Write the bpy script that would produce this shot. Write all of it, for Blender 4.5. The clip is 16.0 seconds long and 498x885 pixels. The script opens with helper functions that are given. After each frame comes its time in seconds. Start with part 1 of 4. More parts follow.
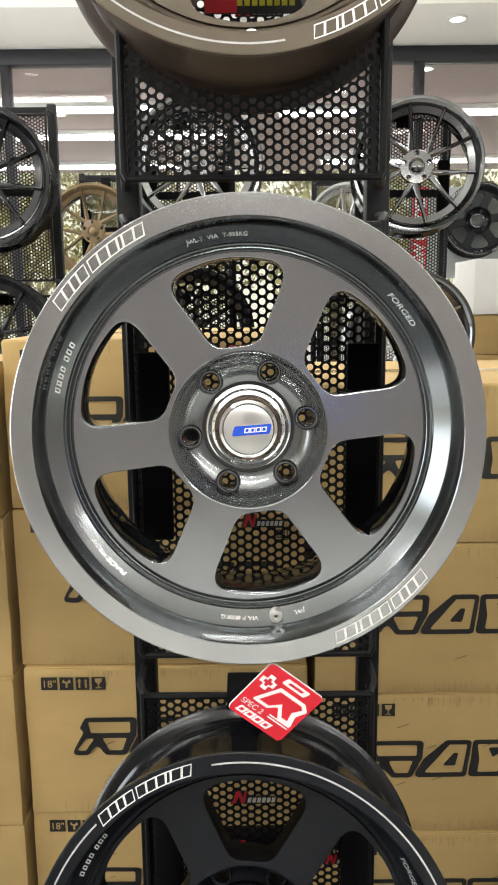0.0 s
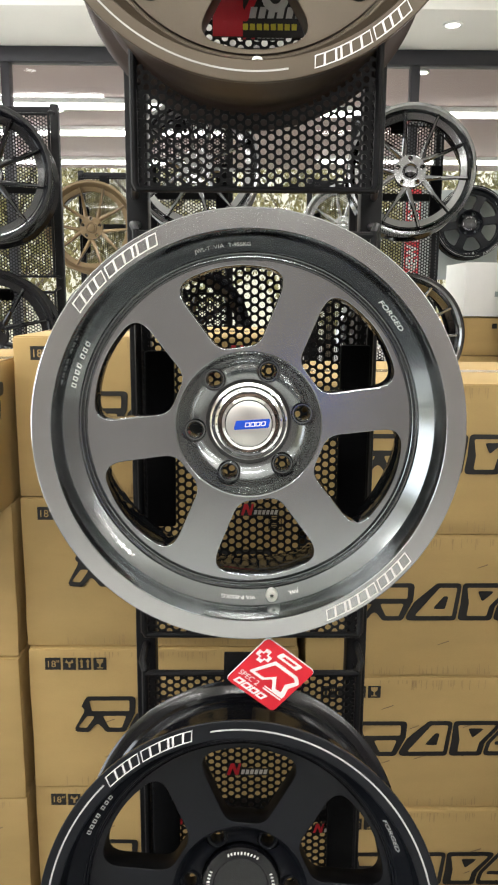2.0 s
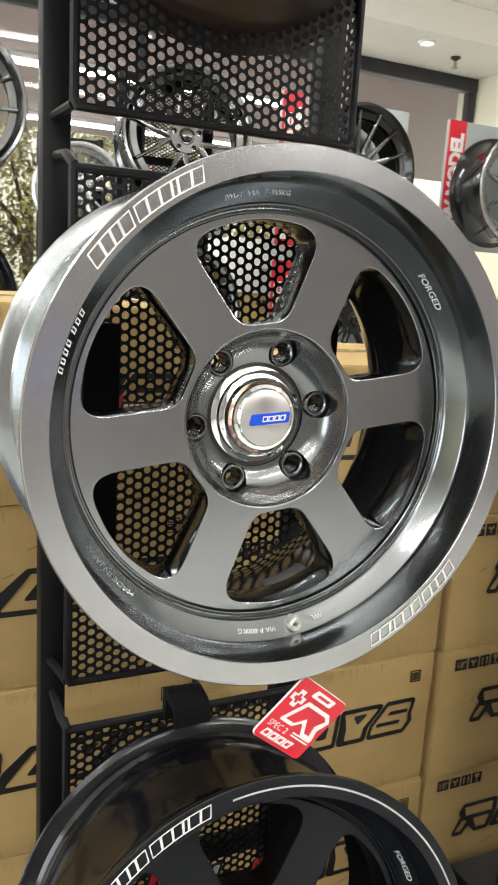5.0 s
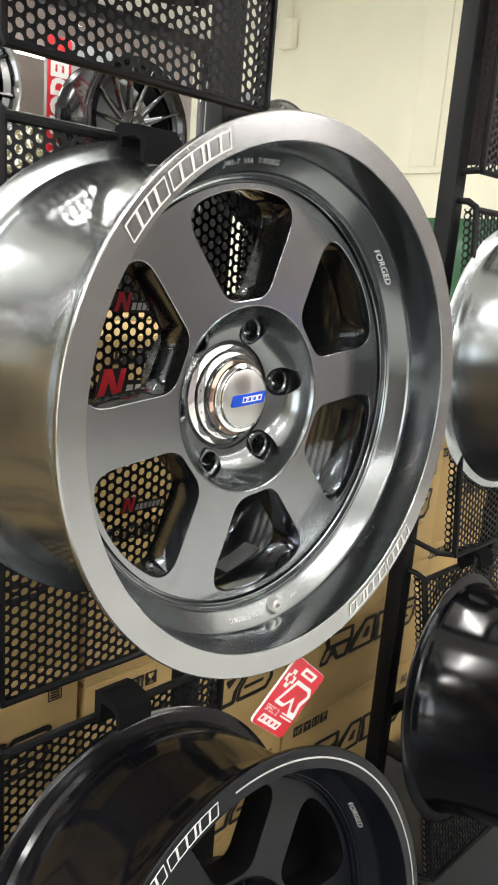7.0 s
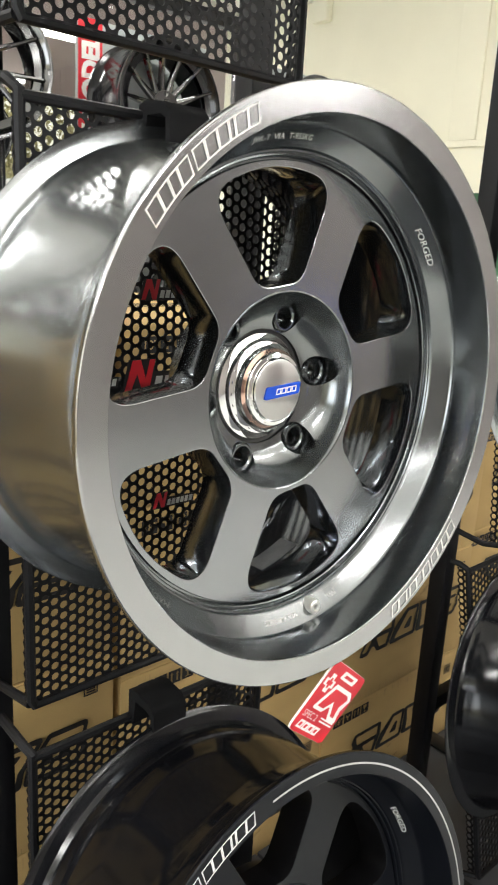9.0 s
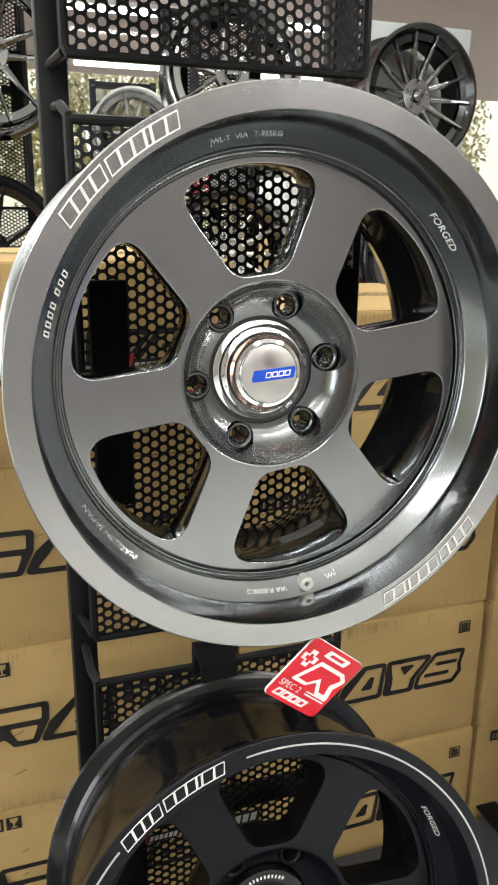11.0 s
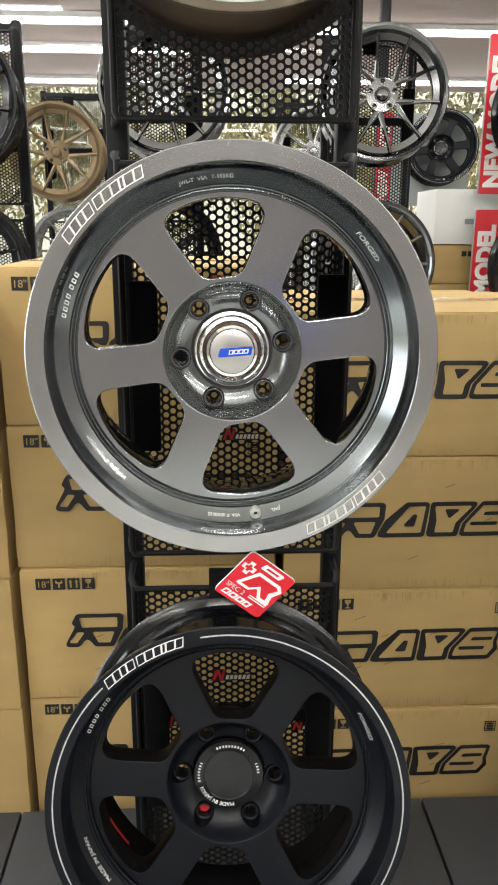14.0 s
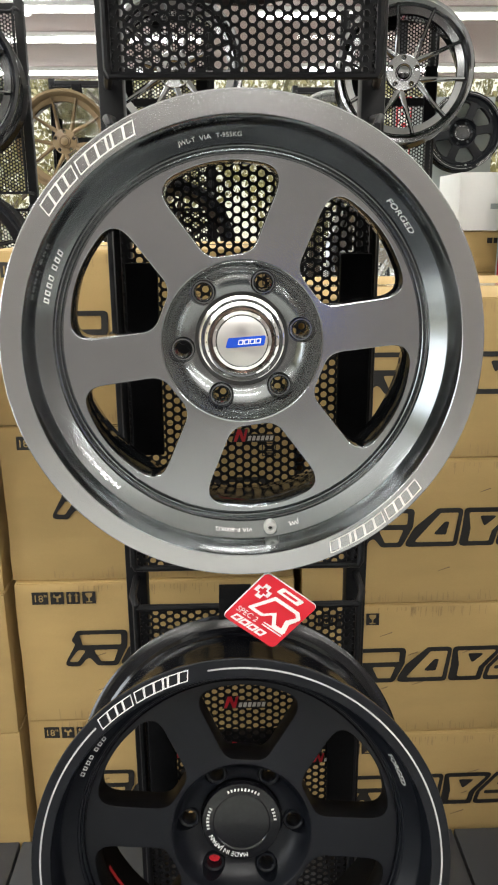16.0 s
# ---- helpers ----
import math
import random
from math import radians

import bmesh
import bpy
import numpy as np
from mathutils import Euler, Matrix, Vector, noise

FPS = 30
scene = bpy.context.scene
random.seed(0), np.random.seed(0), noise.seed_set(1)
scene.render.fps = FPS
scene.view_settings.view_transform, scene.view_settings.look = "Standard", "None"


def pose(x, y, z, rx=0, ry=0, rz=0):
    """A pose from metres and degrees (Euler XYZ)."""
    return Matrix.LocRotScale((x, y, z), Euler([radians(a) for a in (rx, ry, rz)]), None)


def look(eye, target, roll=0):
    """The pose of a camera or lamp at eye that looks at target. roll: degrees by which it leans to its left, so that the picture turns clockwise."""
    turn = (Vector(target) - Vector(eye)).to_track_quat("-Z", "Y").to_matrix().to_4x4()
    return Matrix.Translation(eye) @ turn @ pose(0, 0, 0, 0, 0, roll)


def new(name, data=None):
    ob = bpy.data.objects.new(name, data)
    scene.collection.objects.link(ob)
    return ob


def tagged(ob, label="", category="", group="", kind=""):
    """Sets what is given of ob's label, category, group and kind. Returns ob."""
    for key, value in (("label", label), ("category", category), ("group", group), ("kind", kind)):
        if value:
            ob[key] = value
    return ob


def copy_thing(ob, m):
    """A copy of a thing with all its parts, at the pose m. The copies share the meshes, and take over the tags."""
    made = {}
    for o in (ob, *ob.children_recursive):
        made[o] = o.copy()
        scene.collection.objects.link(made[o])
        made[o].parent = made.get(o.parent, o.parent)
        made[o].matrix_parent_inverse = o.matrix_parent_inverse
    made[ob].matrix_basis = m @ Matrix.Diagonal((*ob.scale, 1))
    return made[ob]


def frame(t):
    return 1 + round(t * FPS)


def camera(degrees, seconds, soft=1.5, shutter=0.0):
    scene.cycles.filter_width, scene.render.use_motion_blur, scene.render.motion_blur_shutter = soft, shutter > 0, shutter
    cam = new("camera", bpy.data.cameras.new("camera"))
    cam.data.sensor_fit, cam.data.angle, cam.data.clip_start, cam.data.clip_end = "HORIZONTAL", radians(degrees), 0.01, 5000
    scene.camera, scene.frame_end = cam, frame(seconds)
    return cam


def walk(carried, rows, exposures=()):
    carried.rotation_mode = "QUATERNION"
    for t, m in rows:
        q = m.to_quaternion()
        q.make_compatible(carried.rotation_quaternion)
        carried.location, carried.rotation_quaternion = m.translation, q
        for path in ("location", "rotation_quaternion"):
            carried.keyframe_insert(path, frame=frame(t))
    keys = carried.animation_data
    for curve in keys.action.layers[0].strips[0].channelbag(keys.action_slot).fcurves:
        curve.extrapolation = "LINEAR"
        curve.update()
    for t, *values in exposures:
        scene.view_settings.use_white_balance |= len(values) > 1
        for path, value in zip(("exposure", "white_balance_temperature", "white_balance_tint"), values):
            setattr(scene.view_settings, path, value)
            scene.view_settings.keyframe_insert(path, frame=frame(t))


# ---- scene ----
cam = camera(36.2, 16.0, 2.0, 0.3)
METRES, EYE, TILT, LEAN, TURN = 2.025, 1.23, 0.0, 0.0, 0.0
ROWS = [
    (0.0, 0.0, 0.0, 0.0, -0.1, -10.43, 0.54),
    (0.5, -0.0067, -0.0304, 0.0027, -0.51, -10.47, 0.52),
    (1.0, -0.0146, -0.0591, 0.0027, -0.9, -10.52, 0.44),
    (1.5, -0.0156, -0.0637, 0.0028, -0.95, -10.55, 0.19),
    (2.0, -0.0055, -0.0371, 0.0047, -0.6, -10.68, -0.36),
    (2.5, 0.0099, 0.0043, 0.004, -0.64, -10.95, -1.22),
    (3.0, 0.0074, 0.0363, -0.0014, -2.29, -11.48, -2.21),
    (5.5, -0.208, 0.0917, -0.0046, -30.41, -12.28, -3.45),
    (6.0, -0.2333, 0.0966, -0.0022, -36.04, -12.74, -3.57),
    (6.5, -0.2522, 0.1386, -0.0033, -40.71, -13.19, -3.87),
    (7.0, -0.2574, 0.1733, -0.0063, -44.53, -13.49, -4.49),
    (7.5, -0.2521, 0.1869, -0.0074, -46.59, -13.84, -4.88),
    (8.0, -0.2498, 0.1949, -0.0082, -47.12, -14.24, -4.83),
    (8.5, -0.2475, 0.1962, -0.0082, -45.73, -14.54, -4.21),
    (9.0, -0.2423, 0.1861, -0.0053, -41.87, -15.0, -3.21),
    (11.5, -0.0974, 0.0779, 0.0046, -14.06, -16.43, -0.48),
    (12.0, -0.0729, 0.0763, 0.01, -10.4, -16.41, -0.6),
    (12.5, -0.0507, 0.0536, 0.0088, -7.37, -16.26, -0.63),
    (13.0, -0.0306, 0.01, 0.0078, -5.0, -16.07, -0.42),
    (13.5, -0.0174, -0.0393, 0.0072, -3.63, -16.0, -0.25),
    (14.0, -0.0155, -0.0635, 0.0074, -2.99, -15.9, -0.26),
    (14.5, -0.0176, -0.0707, 0.0065, -2.6, -15.92, -0.26),
    (15.0, -0.016, -0.0643, 0.0052, -2.28, -15.97, -0.24),
    (15.5, -0.0154, -0.0434, 0.0007, -1.86, -16.11, 0.01),
    (16.0, -0.01, 0.0027, -0.0062, -1.87, -16.27, 0.37),
]
walk(cam, [(t, pose(0, 0, EYE, TILT, LEAN, TURN) @ pose(METRES * x, METRES * y, METRES * z, 90 + pitch, roll, yaw)) for t, x, y, z, yaw, pitch, roll in ROWS])


# ---- world and light ----
world = bpy.data.worlds.new("sky")
scene.world = world
world.use_nodes = True
wn = world.node_tree.nodes
sky = wn.new("ShaderNodeTexSky")
sky.sky_type, sky.sun_disc = "NISHITA", False
sky.sun_elevation, sky.sun_rotation = radians(48), radians(160)
wn["Background"].inputs["Strength"].default_value = 0.15
world.node_tree.links.new(sky.outputs[0], wn["Background"].inputs["Color"])


def lamp(name, kind, energy, m, colour=(1, 1, 1), size=(1, 1), angle=0.5):
    data = bpy.data.lights.new(name, kind)
    data.energy, data.color = energy, colour
    if kind == "AREA":
        data.shape, data.size, data.size_y = "RECTANGLE", size[0], size[1]
    elif kind == "SUN":
        data.angle = radians(angle)
    ob = new(name, data)
    ob.matrix_world = m
    return ob


lamp("sun", "SUN", 5.0, look((6, 6, 14), (1, 14, 0)), (1, 0.95, 0.86))
# Unseen tubes; the two at x 3.3 are added to brighten the right side.
TUBES = [(-1.7, -2.6), (0.1, -2.6), (1.9, -2.6), (-1.7, -0.7), (0.1, -0.7), (1.9, -0.7), (-1.2, 2.2), (1.4, 2.2), (-3.2, 2.2), (-3.2, 0.2), (-1.9, 3.7), (-3.5, 3.5), (0.3, 3.9), (3.3, -2.6), (3.3, -0.7)]
TUBE_WATTS = 23
CEIL = 3.15
# Drop of the unseen front tubes, added to make room for the uplights.
HANG = 0.50
for tx, ty in TUBES:
    low = HANG if ty < 0 else 0.0
    lamp("tube_lamp", "AREA", TUBE_WATTS * (0.85 if low else 1.0), pose(tx, ty, CEIL - 0.075 - low), (1.0, 0.985, 0.95), (1.2, 0.09))
    # Added fill lamp: brightens the ceiling that the wheel lip reflects.
    if low:
        lamp("ceiling_fill_uplight", "AREA", TUBE_WATTS * 0.6, pose(tx, ty, CEIL + 0.012 - low, 180, 0, 0), (1.0, 0.985, 0.95), (1.2, 0.09))


for ox, oy in ((-2.2, 7.0), (-1.9, 8.1), (-2.3, 9.8), (2.0, 7.2), (2.6, 9.6)):
    lamp("canopy_lamp", "AREA", 45, pose(ox, oy, 2.86), (1.0, 0.97, 0.93), (3.4, 0.09))
lamp("window_daylight", "AREA", 185, pose(-4.93, 0.4, 1.45, 0, -90, 0), (0.95, 0.98, 1.0), (2.1, 4.4))


# ---- mesh helpers ----
def clean(me, angle=35):
    me.polygons.foreach_set("use_smooth", [True] * len(me.polygons))
    me.set_sharp_from_angle(angle=radians(angle))
    return me


def mesh(name, verts, faces, angle=35):
    me = bpy.data.meshes.new(name)
    me.from_pydata([tuple(v) for v in verts], [], faces)
    me.update()
    return clean(me, angle)


def part(name, shape, mat, parent=None, label="", m=None):
    """One mesh object under a thing or a part; shape is a bmesh or a mesh."""
    if isinstance(shape, bmesh.types.BMesh):
        me = bpy.data.meshes.new(name)
        shape.to_mesh(me)
        shape.free()
        clean(me)
    else:
        me = shape
    if not me.materials:
        me.materials.append(mat)
    ob = new(name, me)
    if parent is not None:
        ob.parent = parent
    if m is not None:
        ob.matrix_local = m
    if label:
        tagged(ob, label)
    return ob


def thing(name, m, label, category, group="", kind=""):
    ob = new(name)
    ob.empty_display_size = 0.05
    ob.matrix_world = m
    return tagged(ob, label, category, group, kind)


def box_bm(x0, x1, y0, y1, z0, z1, bevel=0.0, seg=2):
    bm = bmesh.new()
    bmesh.ops.create_cube(bm, size=1)
    bmesh.ops.transform(bm, matrix=Matrix.Translation(((x0 + x1) / 2, (y0 + y1) / 2, (z0 + z1) / 2))
                        @ Matrix.Diagonal((x1 - x0, y1 - y0, z1 - z0, 1)), verts=bm.verts)
    if bevel:
        bmesh.ops.bevel(bm, geom=bm.edges[:], offset=bevel, segments=seg, profile=0.5, affect="EDGES")
    return bm


def lathe(name, profile, seg=96, closed=False):
    """Turns (radius, depth) points round the local Y axis."""
    verts, faces, n = [], [], len(profile)
    for i in range(seg):
        a = 2 * math.pi * i / seg
        verts += [(r * math.cos(a), d, r * math.sin(a)) for r, d in profile]
    for i in range(seg):
        j = (i + 1) % seg
        for k in range(n if closed else n - 1):
            l = (k + 1) % n
            faces.append((i * n + k, i * n + l, j * n + l, j * n + k))
    return mesh(name, verts, faces, 28)


def rod(points, radius=0.005, sides=10):
    """A bent rod through the points."""
    data = bpy.data.curves.new("rod", "CURVE")
    data.dimensions, data.bevel_depth, data.bevel_resolution, data.use_fill_caps = "3D", radius, 2, True
    sp = data.splines.new("POLY")
    sp.points.add(len(points) - 1)
    for p, q in zip(sp.points, points):
        p.co = (*q, 1)
    return curve_mesh(data)


def curve_mesh(data):
    ob = bpy.data.objects.new("tmp", data)
    scene.collection.objects.link(ob)
    bpy.context.view_layer.update()
    me = bpy.data.meshes.new_from_object(ob.evaluated_get(bpy.context.evaluated_depsgraph_get()))
    bpy.data.objects.remove(ob)
    bpy.data.curves.remove(data)
    me.materials.clear()
    return clean(me, 40)


def plate(loops, half, bevel=0.0):
    """A flat plate with holes: loops of (x, z), thickness along Y."""
    data = bpy.data.curves.new("plate", "CURVE")
    data.dimensions, data.fill_mode = "2D", "BOTH"
    data.extrude, data.bevel_depth, data.bevel_resolution = half, bevel, 1
    for loop in loops:
        sp = data.splines.new("POLY")
        sp.points.add(len(loop) - 1)
        for p, (x, z) in zip(sp.points, loop):
            p.co = (x, z, 0, 1)
        sp.use_cyclic_u = True
    me = curve_mesh(data)
    me.transform(Matrix.Rotation(radians(90), 4, "X"))
    for p in me.polygons:
        p.use_smooth = abs(p.normal.y) < 0.95
    return me


def circle(r, n=96, cx=0.0, cz=0.0):
    return [(cx + r * math.cos(2 * math.pi * i / n), cz + r * math.sin(2 * math.pi * i / n)) for i in range(n)]


def rounded(corners, radius, n=6):
    """A polygon with its corners rounded; radius is one number or one for each corner."""
    out, count = [], len(corners)
    for i, c in enumerate(corners):
        r = radius[i] if isinstance(radius, (list, tuple)) else radius
        c = Vector(c)
        a, b = Vector(corners[i - 1]) - c, Vector(corners[(i + 1) % count]) - c
        ang = a.angle(b)
        t = min(r / math.tan(ang / 2), a.length * 0.48, b.length * 0.48)
        p, q = c + a.normalized() * t, c + b.normalized() * t
        for k in range(n + 1):
            s = k / n
            out.append(tuple((1 - s) ** 2 * p + 2 * s * (1 - s) * c + s * s * q))
    return out


def text_mesh(words, size, bold=0.0):
    """Words in the built-in font as a flat mesh, x along the line and y up."""
    data = bpy.data.curves.new("words", "FONT")
    data.body, data.size, data.resolution_u, data.offset = words, size, 3, bold
    return curve_mesh(data)


def joined(name, meshes):
    bm = bmesh.new()
    for me in meshes:
        bm.from_mesh(me)
        bpy.data.meshes.remove(me)
    out = bpy.data.meshes.new(name)
    bm.to_mesh(out)
    bm.free()
    return clean(out)


# ---- materials ----
def material(name, colour, rough=0.5, metal=0.0, vary=0.12, scale=30.0, grain=400.0, bump=0.05, coat=0.0, spread=0.08,
             stretch=(1, 1, 1), random_shift=0.0, spec=0.5):
    """Principled surface with variation at two scales in colour and roughness, and a fine relief."""
    mat = bpy.data.materials.new(name)
    mat.use_nodes = True
    t = mat.node_tree
    b = t.nodes["Principled BSDF"]
    co = t.nodes.new("ShaderNodeTexCoord")
    mp = t.nodes.new("ShaderNodeMapping")
    mp.inputs["Scale"].default_value = stretch
    t.links.new(co.outputs["Object"], mp.inputs["Vector"])

    def noise_node(s, detail):
        n = t.nodes.new("ShaderNodeTexNoise")
        n.inputs["Scale"].default_value, n.inputs["Detail"].default_value = s, detail
        t.links.new(mp.outputs["Vector"], n.inputs["Vector"])
        return n
    big, fine = noise_node(scale, 4), noise_node(grain, 3)
    mix = t.nodes.new("ShaderNodeMath")
    mix.operation = "MULTIPLY_ADD"
    mix.inputs[1].default_value = 0.4
    t.links.new(fine.outputs["Fac"], mix.inputs[0])
    sc = t.nodes.new("ShaderNodeMath")
    sc.operation = "MULTIPLY"
    sc.inputs[1].default_value = 0.6
    t.links.new(big.outputs["Fac"], sc.inputs[0])
    t.links.new(sc.outputs[0], mix.inputs[2])
    ramp = t.nodes.new("ShaderNodeValToRGB")
    lo, hi = ramp.color_ramp.elements
    lo.position, hi.position = 0.25, 0.75
    lo.color = (*[c * (1 - vary) for c in colour], 1)
    hi.color = (*[min(1, c * (1 + vary)) for c in colour], 1)
    t.links.new(mix.outputs[0], ramp.inputs["Fac"])
    last = ramp.outputs["Color"]
    if random_shift:
        info = t.nodes.new("ShaderNodeObjectInfo")
        hsv = t.nodes.new("ShaderNodeHueSaturation")
        rng = t.nodes.new("ShaderNodeMapRange")
        rng.inputs["To Min"].default_value, rng.inputs["To Max"].default_value = 1 - random_shift, 1 + random_shift
        t.links.new(info.outputs["Random"], rng.inputs["Value"])
        t.links.new(rng.outputs[0], hsv.inputs["Value"])
        t.links.new(last, hsv.inputs["Color"])
        last = hsv.outputs["Color"]
    t.links.new(last, b.inputs["Base Color"])
    rr = t.nodes.new("ShaderNodeMapRange")
    rr.inputs["To Min"].default_value, rr.inputs["To Max"].default_value = max(0.02, rough - spread), min(1, rough + spread)
    t.links.new(mix.outputs[0], rr.inputs["Value"])
    t.links.new(rr.outputs[0], b.inputs["Roughness"])
    b.inputs["Metallic"].default_value = metal
    b.inputs["Coat Weight"].default_value = coat
    b.inputs["Coat Roughness"].default_value = 0.06
    b.inputs["Specular IOR Level"].default_value = spec
    if bump:
        bp = t.nodes.new("ShaderNodeBump")
        bp.inputs["Strength"].default_value, bp.inputs["Distance"].default_value = bump, 0.001
        t.links.new(fine.outputs["Fac"], bp.inputs["Height"])
        t.links.new(bp.outputs[0], b.inputs["Normal"])
    return mat


def glow(name, colour, strength):
    mat = bpy.data.materials.new(name)
    mat.use_nodes = True
    b = mat.node_tree.nodes["Principled BSDF"]
    b.inputs["Base Color"].default_value = (0.8, 0.8, 0.8, 1)
    b.inputs["Emission Color"].default_value, b.inputs["Emission Strength"].default_value = (*colour, 1), strength
    return mat


GUN = material("gunmetal_paint", (0.175, 0.186, 0.19), 0.185, 0.97, 0.02, 12, 300, 0.0, 0.3, 0.01)
GUN_BARREL = material("gunmetal_barrel_paint", (0.34, 0.36, 0.37), 0.23, 0.97, 0.03, 12, 300, 0.0, 0.35, 0.02)
GUN_INNER = material("dark_inner_barrel_paint", (0.25, 0.268, 0.295), 0.09, 0.93, 0.04, 12, 300, 0.0, 0.15, 0.02)
# Gunmetal of the spoke sides, with the shade between spokes put into its colour.
GUN_WALL = material("shade_darkened_spoke_side", (0.17, 0.185, 0.205), 0.14, 0.97, 0.04, 12, 300, 0.0, 0.2, 0.03)
GUN_FACE = material("machined_smoked_alloy", (0.30, 0.312, 0.325), 0.18, 1.0, 0.02, 9, 300, 0.0, 0.3, 0.012)
GUN_LIP = material("machined_lip_alloy", (0.395, 0.40, 0.405), 0.21, 1.0, 0.02, 9, 300, 0.0, 0.25, 0.012)
BLACK_SATIN = material("satin_black_paint", (0.0042, 0.0050, 0.0072), 0.36, 0.0, 0.1, 10, 900, 0.0, 0.0, 0.05, spec=0.24)
BLACK_INNER = material("dull_black_inner_barrel", (0.003, 0.003, 0.0034), 0.5, 0.0, 0.1, 10, 900, 0.0, 0.0, 0.05, spec=0.10)
BLACK_GLOSS = material("gloss_black_paint", (0.0045, 0.0047, 0.006), 0.15, 0.0, 0.1, 10, 900, 0.0, 0.15, 0.03, spec=0.38)
BRONZE = material("bronze_paint", (0.068, 0.052, 0.034), 0.42, 0.5, 0.07, 12, 900, 0.03, 0.1, 0.04)
BRONZE_DARK = material("dark_bronze_barrel", (0.034, 0.022, 0.017), 0.36, 0.35, 0.1, 12, 900, 0.03, 0.03, 0.05)
GOLD = material("gold_bronze_paint", (0.15, 0.105, 0.055), 0.36, 0.7, 0.08, 12, 700, 0.02, 0.3, 0.05)
CHROME = material("chrome", (0.80, 0.80, 0.79), 0.04, 1.0, 0.02, 10, 500, 0.0, 0.0, 0.02)
BRUSHED = material("spun_aluminium", (0.50, 0.495, 0.48), 0.30, 1.0, 0.06, 20, 800, 0.03, 0.0, 0.05)
spun = BRUSHED.node_tree.nodes.new("ShaderNodeTangent")
spun.direction_type, spun.axis = "RADIAL", "Y"
BRUSHED.node_tree.links.new(spun.outputs[0], BRUSHED.node_tree.nodes["Principled BSDF"].inputs["Tangent"])
BRUSHED.node_tree.nodes["Principled BSDF"].inputs["Anisotropic"].default_value = 0.8
COPPER = material("copper_tint", (0.80, 0.52, 0.42), 0.10, 1.0, 0.03, 20, 500, 0.0)
HYPER = material("hyper_silver_paint", (0.15, 0.152, 0.154), 0.11, 1.0, 0.06, 12, 700, 0.0, 0.15, 0.05)
SILVER = material("silver_paint", (0.40, 0.41, 0.41), 0.26, 0.9, 0.05, 12, 700, 0.02, 0.4, 0.05)
BLUE = material("blue_enamel", (0.006, 0.06, 0.50), 0.25, 0.0, 0.05, 40, 600, 0.0, 0.4)
NUT = material("satin_nickel", (0.66, 0.66, 0.63), 0.32, 0.75, 0.05, 40, 600, 0.0)
RUB_INK = material("rubbed_cardboard", (0.37, 0.25, 0.11), 0.8, 0.0, 0.25, 60, 900, 0.0)
RUBBER = material("black_rubber", (0.012, 0.012, 0.012), 0.6, 0.0, 0.2, 30, 700, 0.06)
FELT = material("black_felt_pad", (0.005, 0.005, 0.0055), 0.95, 0.0, 0.3, 60, 1500, 0.4, spec=0.15)
STEEL = material("black_powder_coat", (0.0055, 0.0056, 0.0066), 0.50, 0.0, 0.25, 25, 1400, 0.06, 0.0, 0.08, spec=0.21)
STRIPE_INK = material("dull_white_stripe", (0.42, 0.42, 0.41), 0.5, 0.0, 0.08, 60, 500, 0.0)
WHITE_INK = material("white_ink", (0.72, 0.72, 0.70), 0.5, 0.0, 0.05, 60, 500, 0.0)
GREY_INK = material("etched_grey", (0.62, 0.61, 0.58), 0.45, 0.0, 0.08, 60, 900, 0.0)
BLACK_INK = material("black_print", (0.010, 0.009, 0.008), 0.6, 0.0, 0.25, 40, 900, 0.02)
FADE_INK = material("faded_print", (0.20, 0.135, 0.065), 0.7, 0.0, 0.2, 60, 900, 0.0)
YELLOW_INK = material("yellow_print", (0.70, 0.62, 0.05), 0.5, 0.0, 0.05, 60, 500, 0.0)
RED = material("red_card", (0.62, 0.016, 0.030), 0.38, 0.0, 0.06, 20, 500, 0.0, 0.2)
WHITE_CARD = material("white_card", (0.80, 0.80, 0.78), 0.5, 0.0, 0.04, 20, 500, 0.02)
CARD = material("brown_cardboard", (0.445, 0.306, 0.125), 0.72, 0.0, 0.10, 7, 350, 0.12, 0.0, 0.06, (1, 1, 3), 0.06, 0.35)
TAPE = material("packing_tape", (0.50, 0.35, 0.16), 0.22, 0.0, 0.08, 15, 300, 0.02, 0.3)
CARPET = material("dark_grey_board", (0.050, 0.053, 0.060), 0.6, 0.0, 0.18, 5, 600, 0.15, 0.0, 0.1)
FLOOR = material("pale_floor_tile", (0.60, 0.61, 0.585), 0.25, 0.0, 0.06, 3, 200, 0.02, 0.2)
PLASTER = material("cream_plaster", (0.86, 0.83, 0.67), 0.75, 0.0, 0.04, 3, 250, 0.08)
CEILING = material("white_ceiling", (0.88, 0.86, 0.82), 0.85, 0.0, 0.03, 3, 250, 0.05)
BROWN_WALL = material("brown_panelling", (0.26, 0.185, 0.165), 0.6, 0.0, 0.14, 2.5, 150, 0.05, 0, 0.08, (1, 6, 6))
CANOPY = material("brown_canopy_boards", (0.42, 0.32, 0.30), 0.55, 0.0, 0.12, 2.0, 150, 0.05, 0, 0.08, (0.3, 6, 1))
MAUVE = material("mauve_grey_panelling", (0.27, 0.245, 0.235), 0.6, 0.0, 0.12, 2.5, 150, 0.05, 0, 0.08, (6, 1, 1))
FRAME = material("dark_window_frame", (0.035, 0.035, 0.042), 0.4, 0.3, 0.1, 10, 500, 0.02)
WOOD_TRIM = material("beige_painted_trim", (0.62, 0.56, 0.40), 0.55, 0.0, 0.06, 5, 300, 0.03)
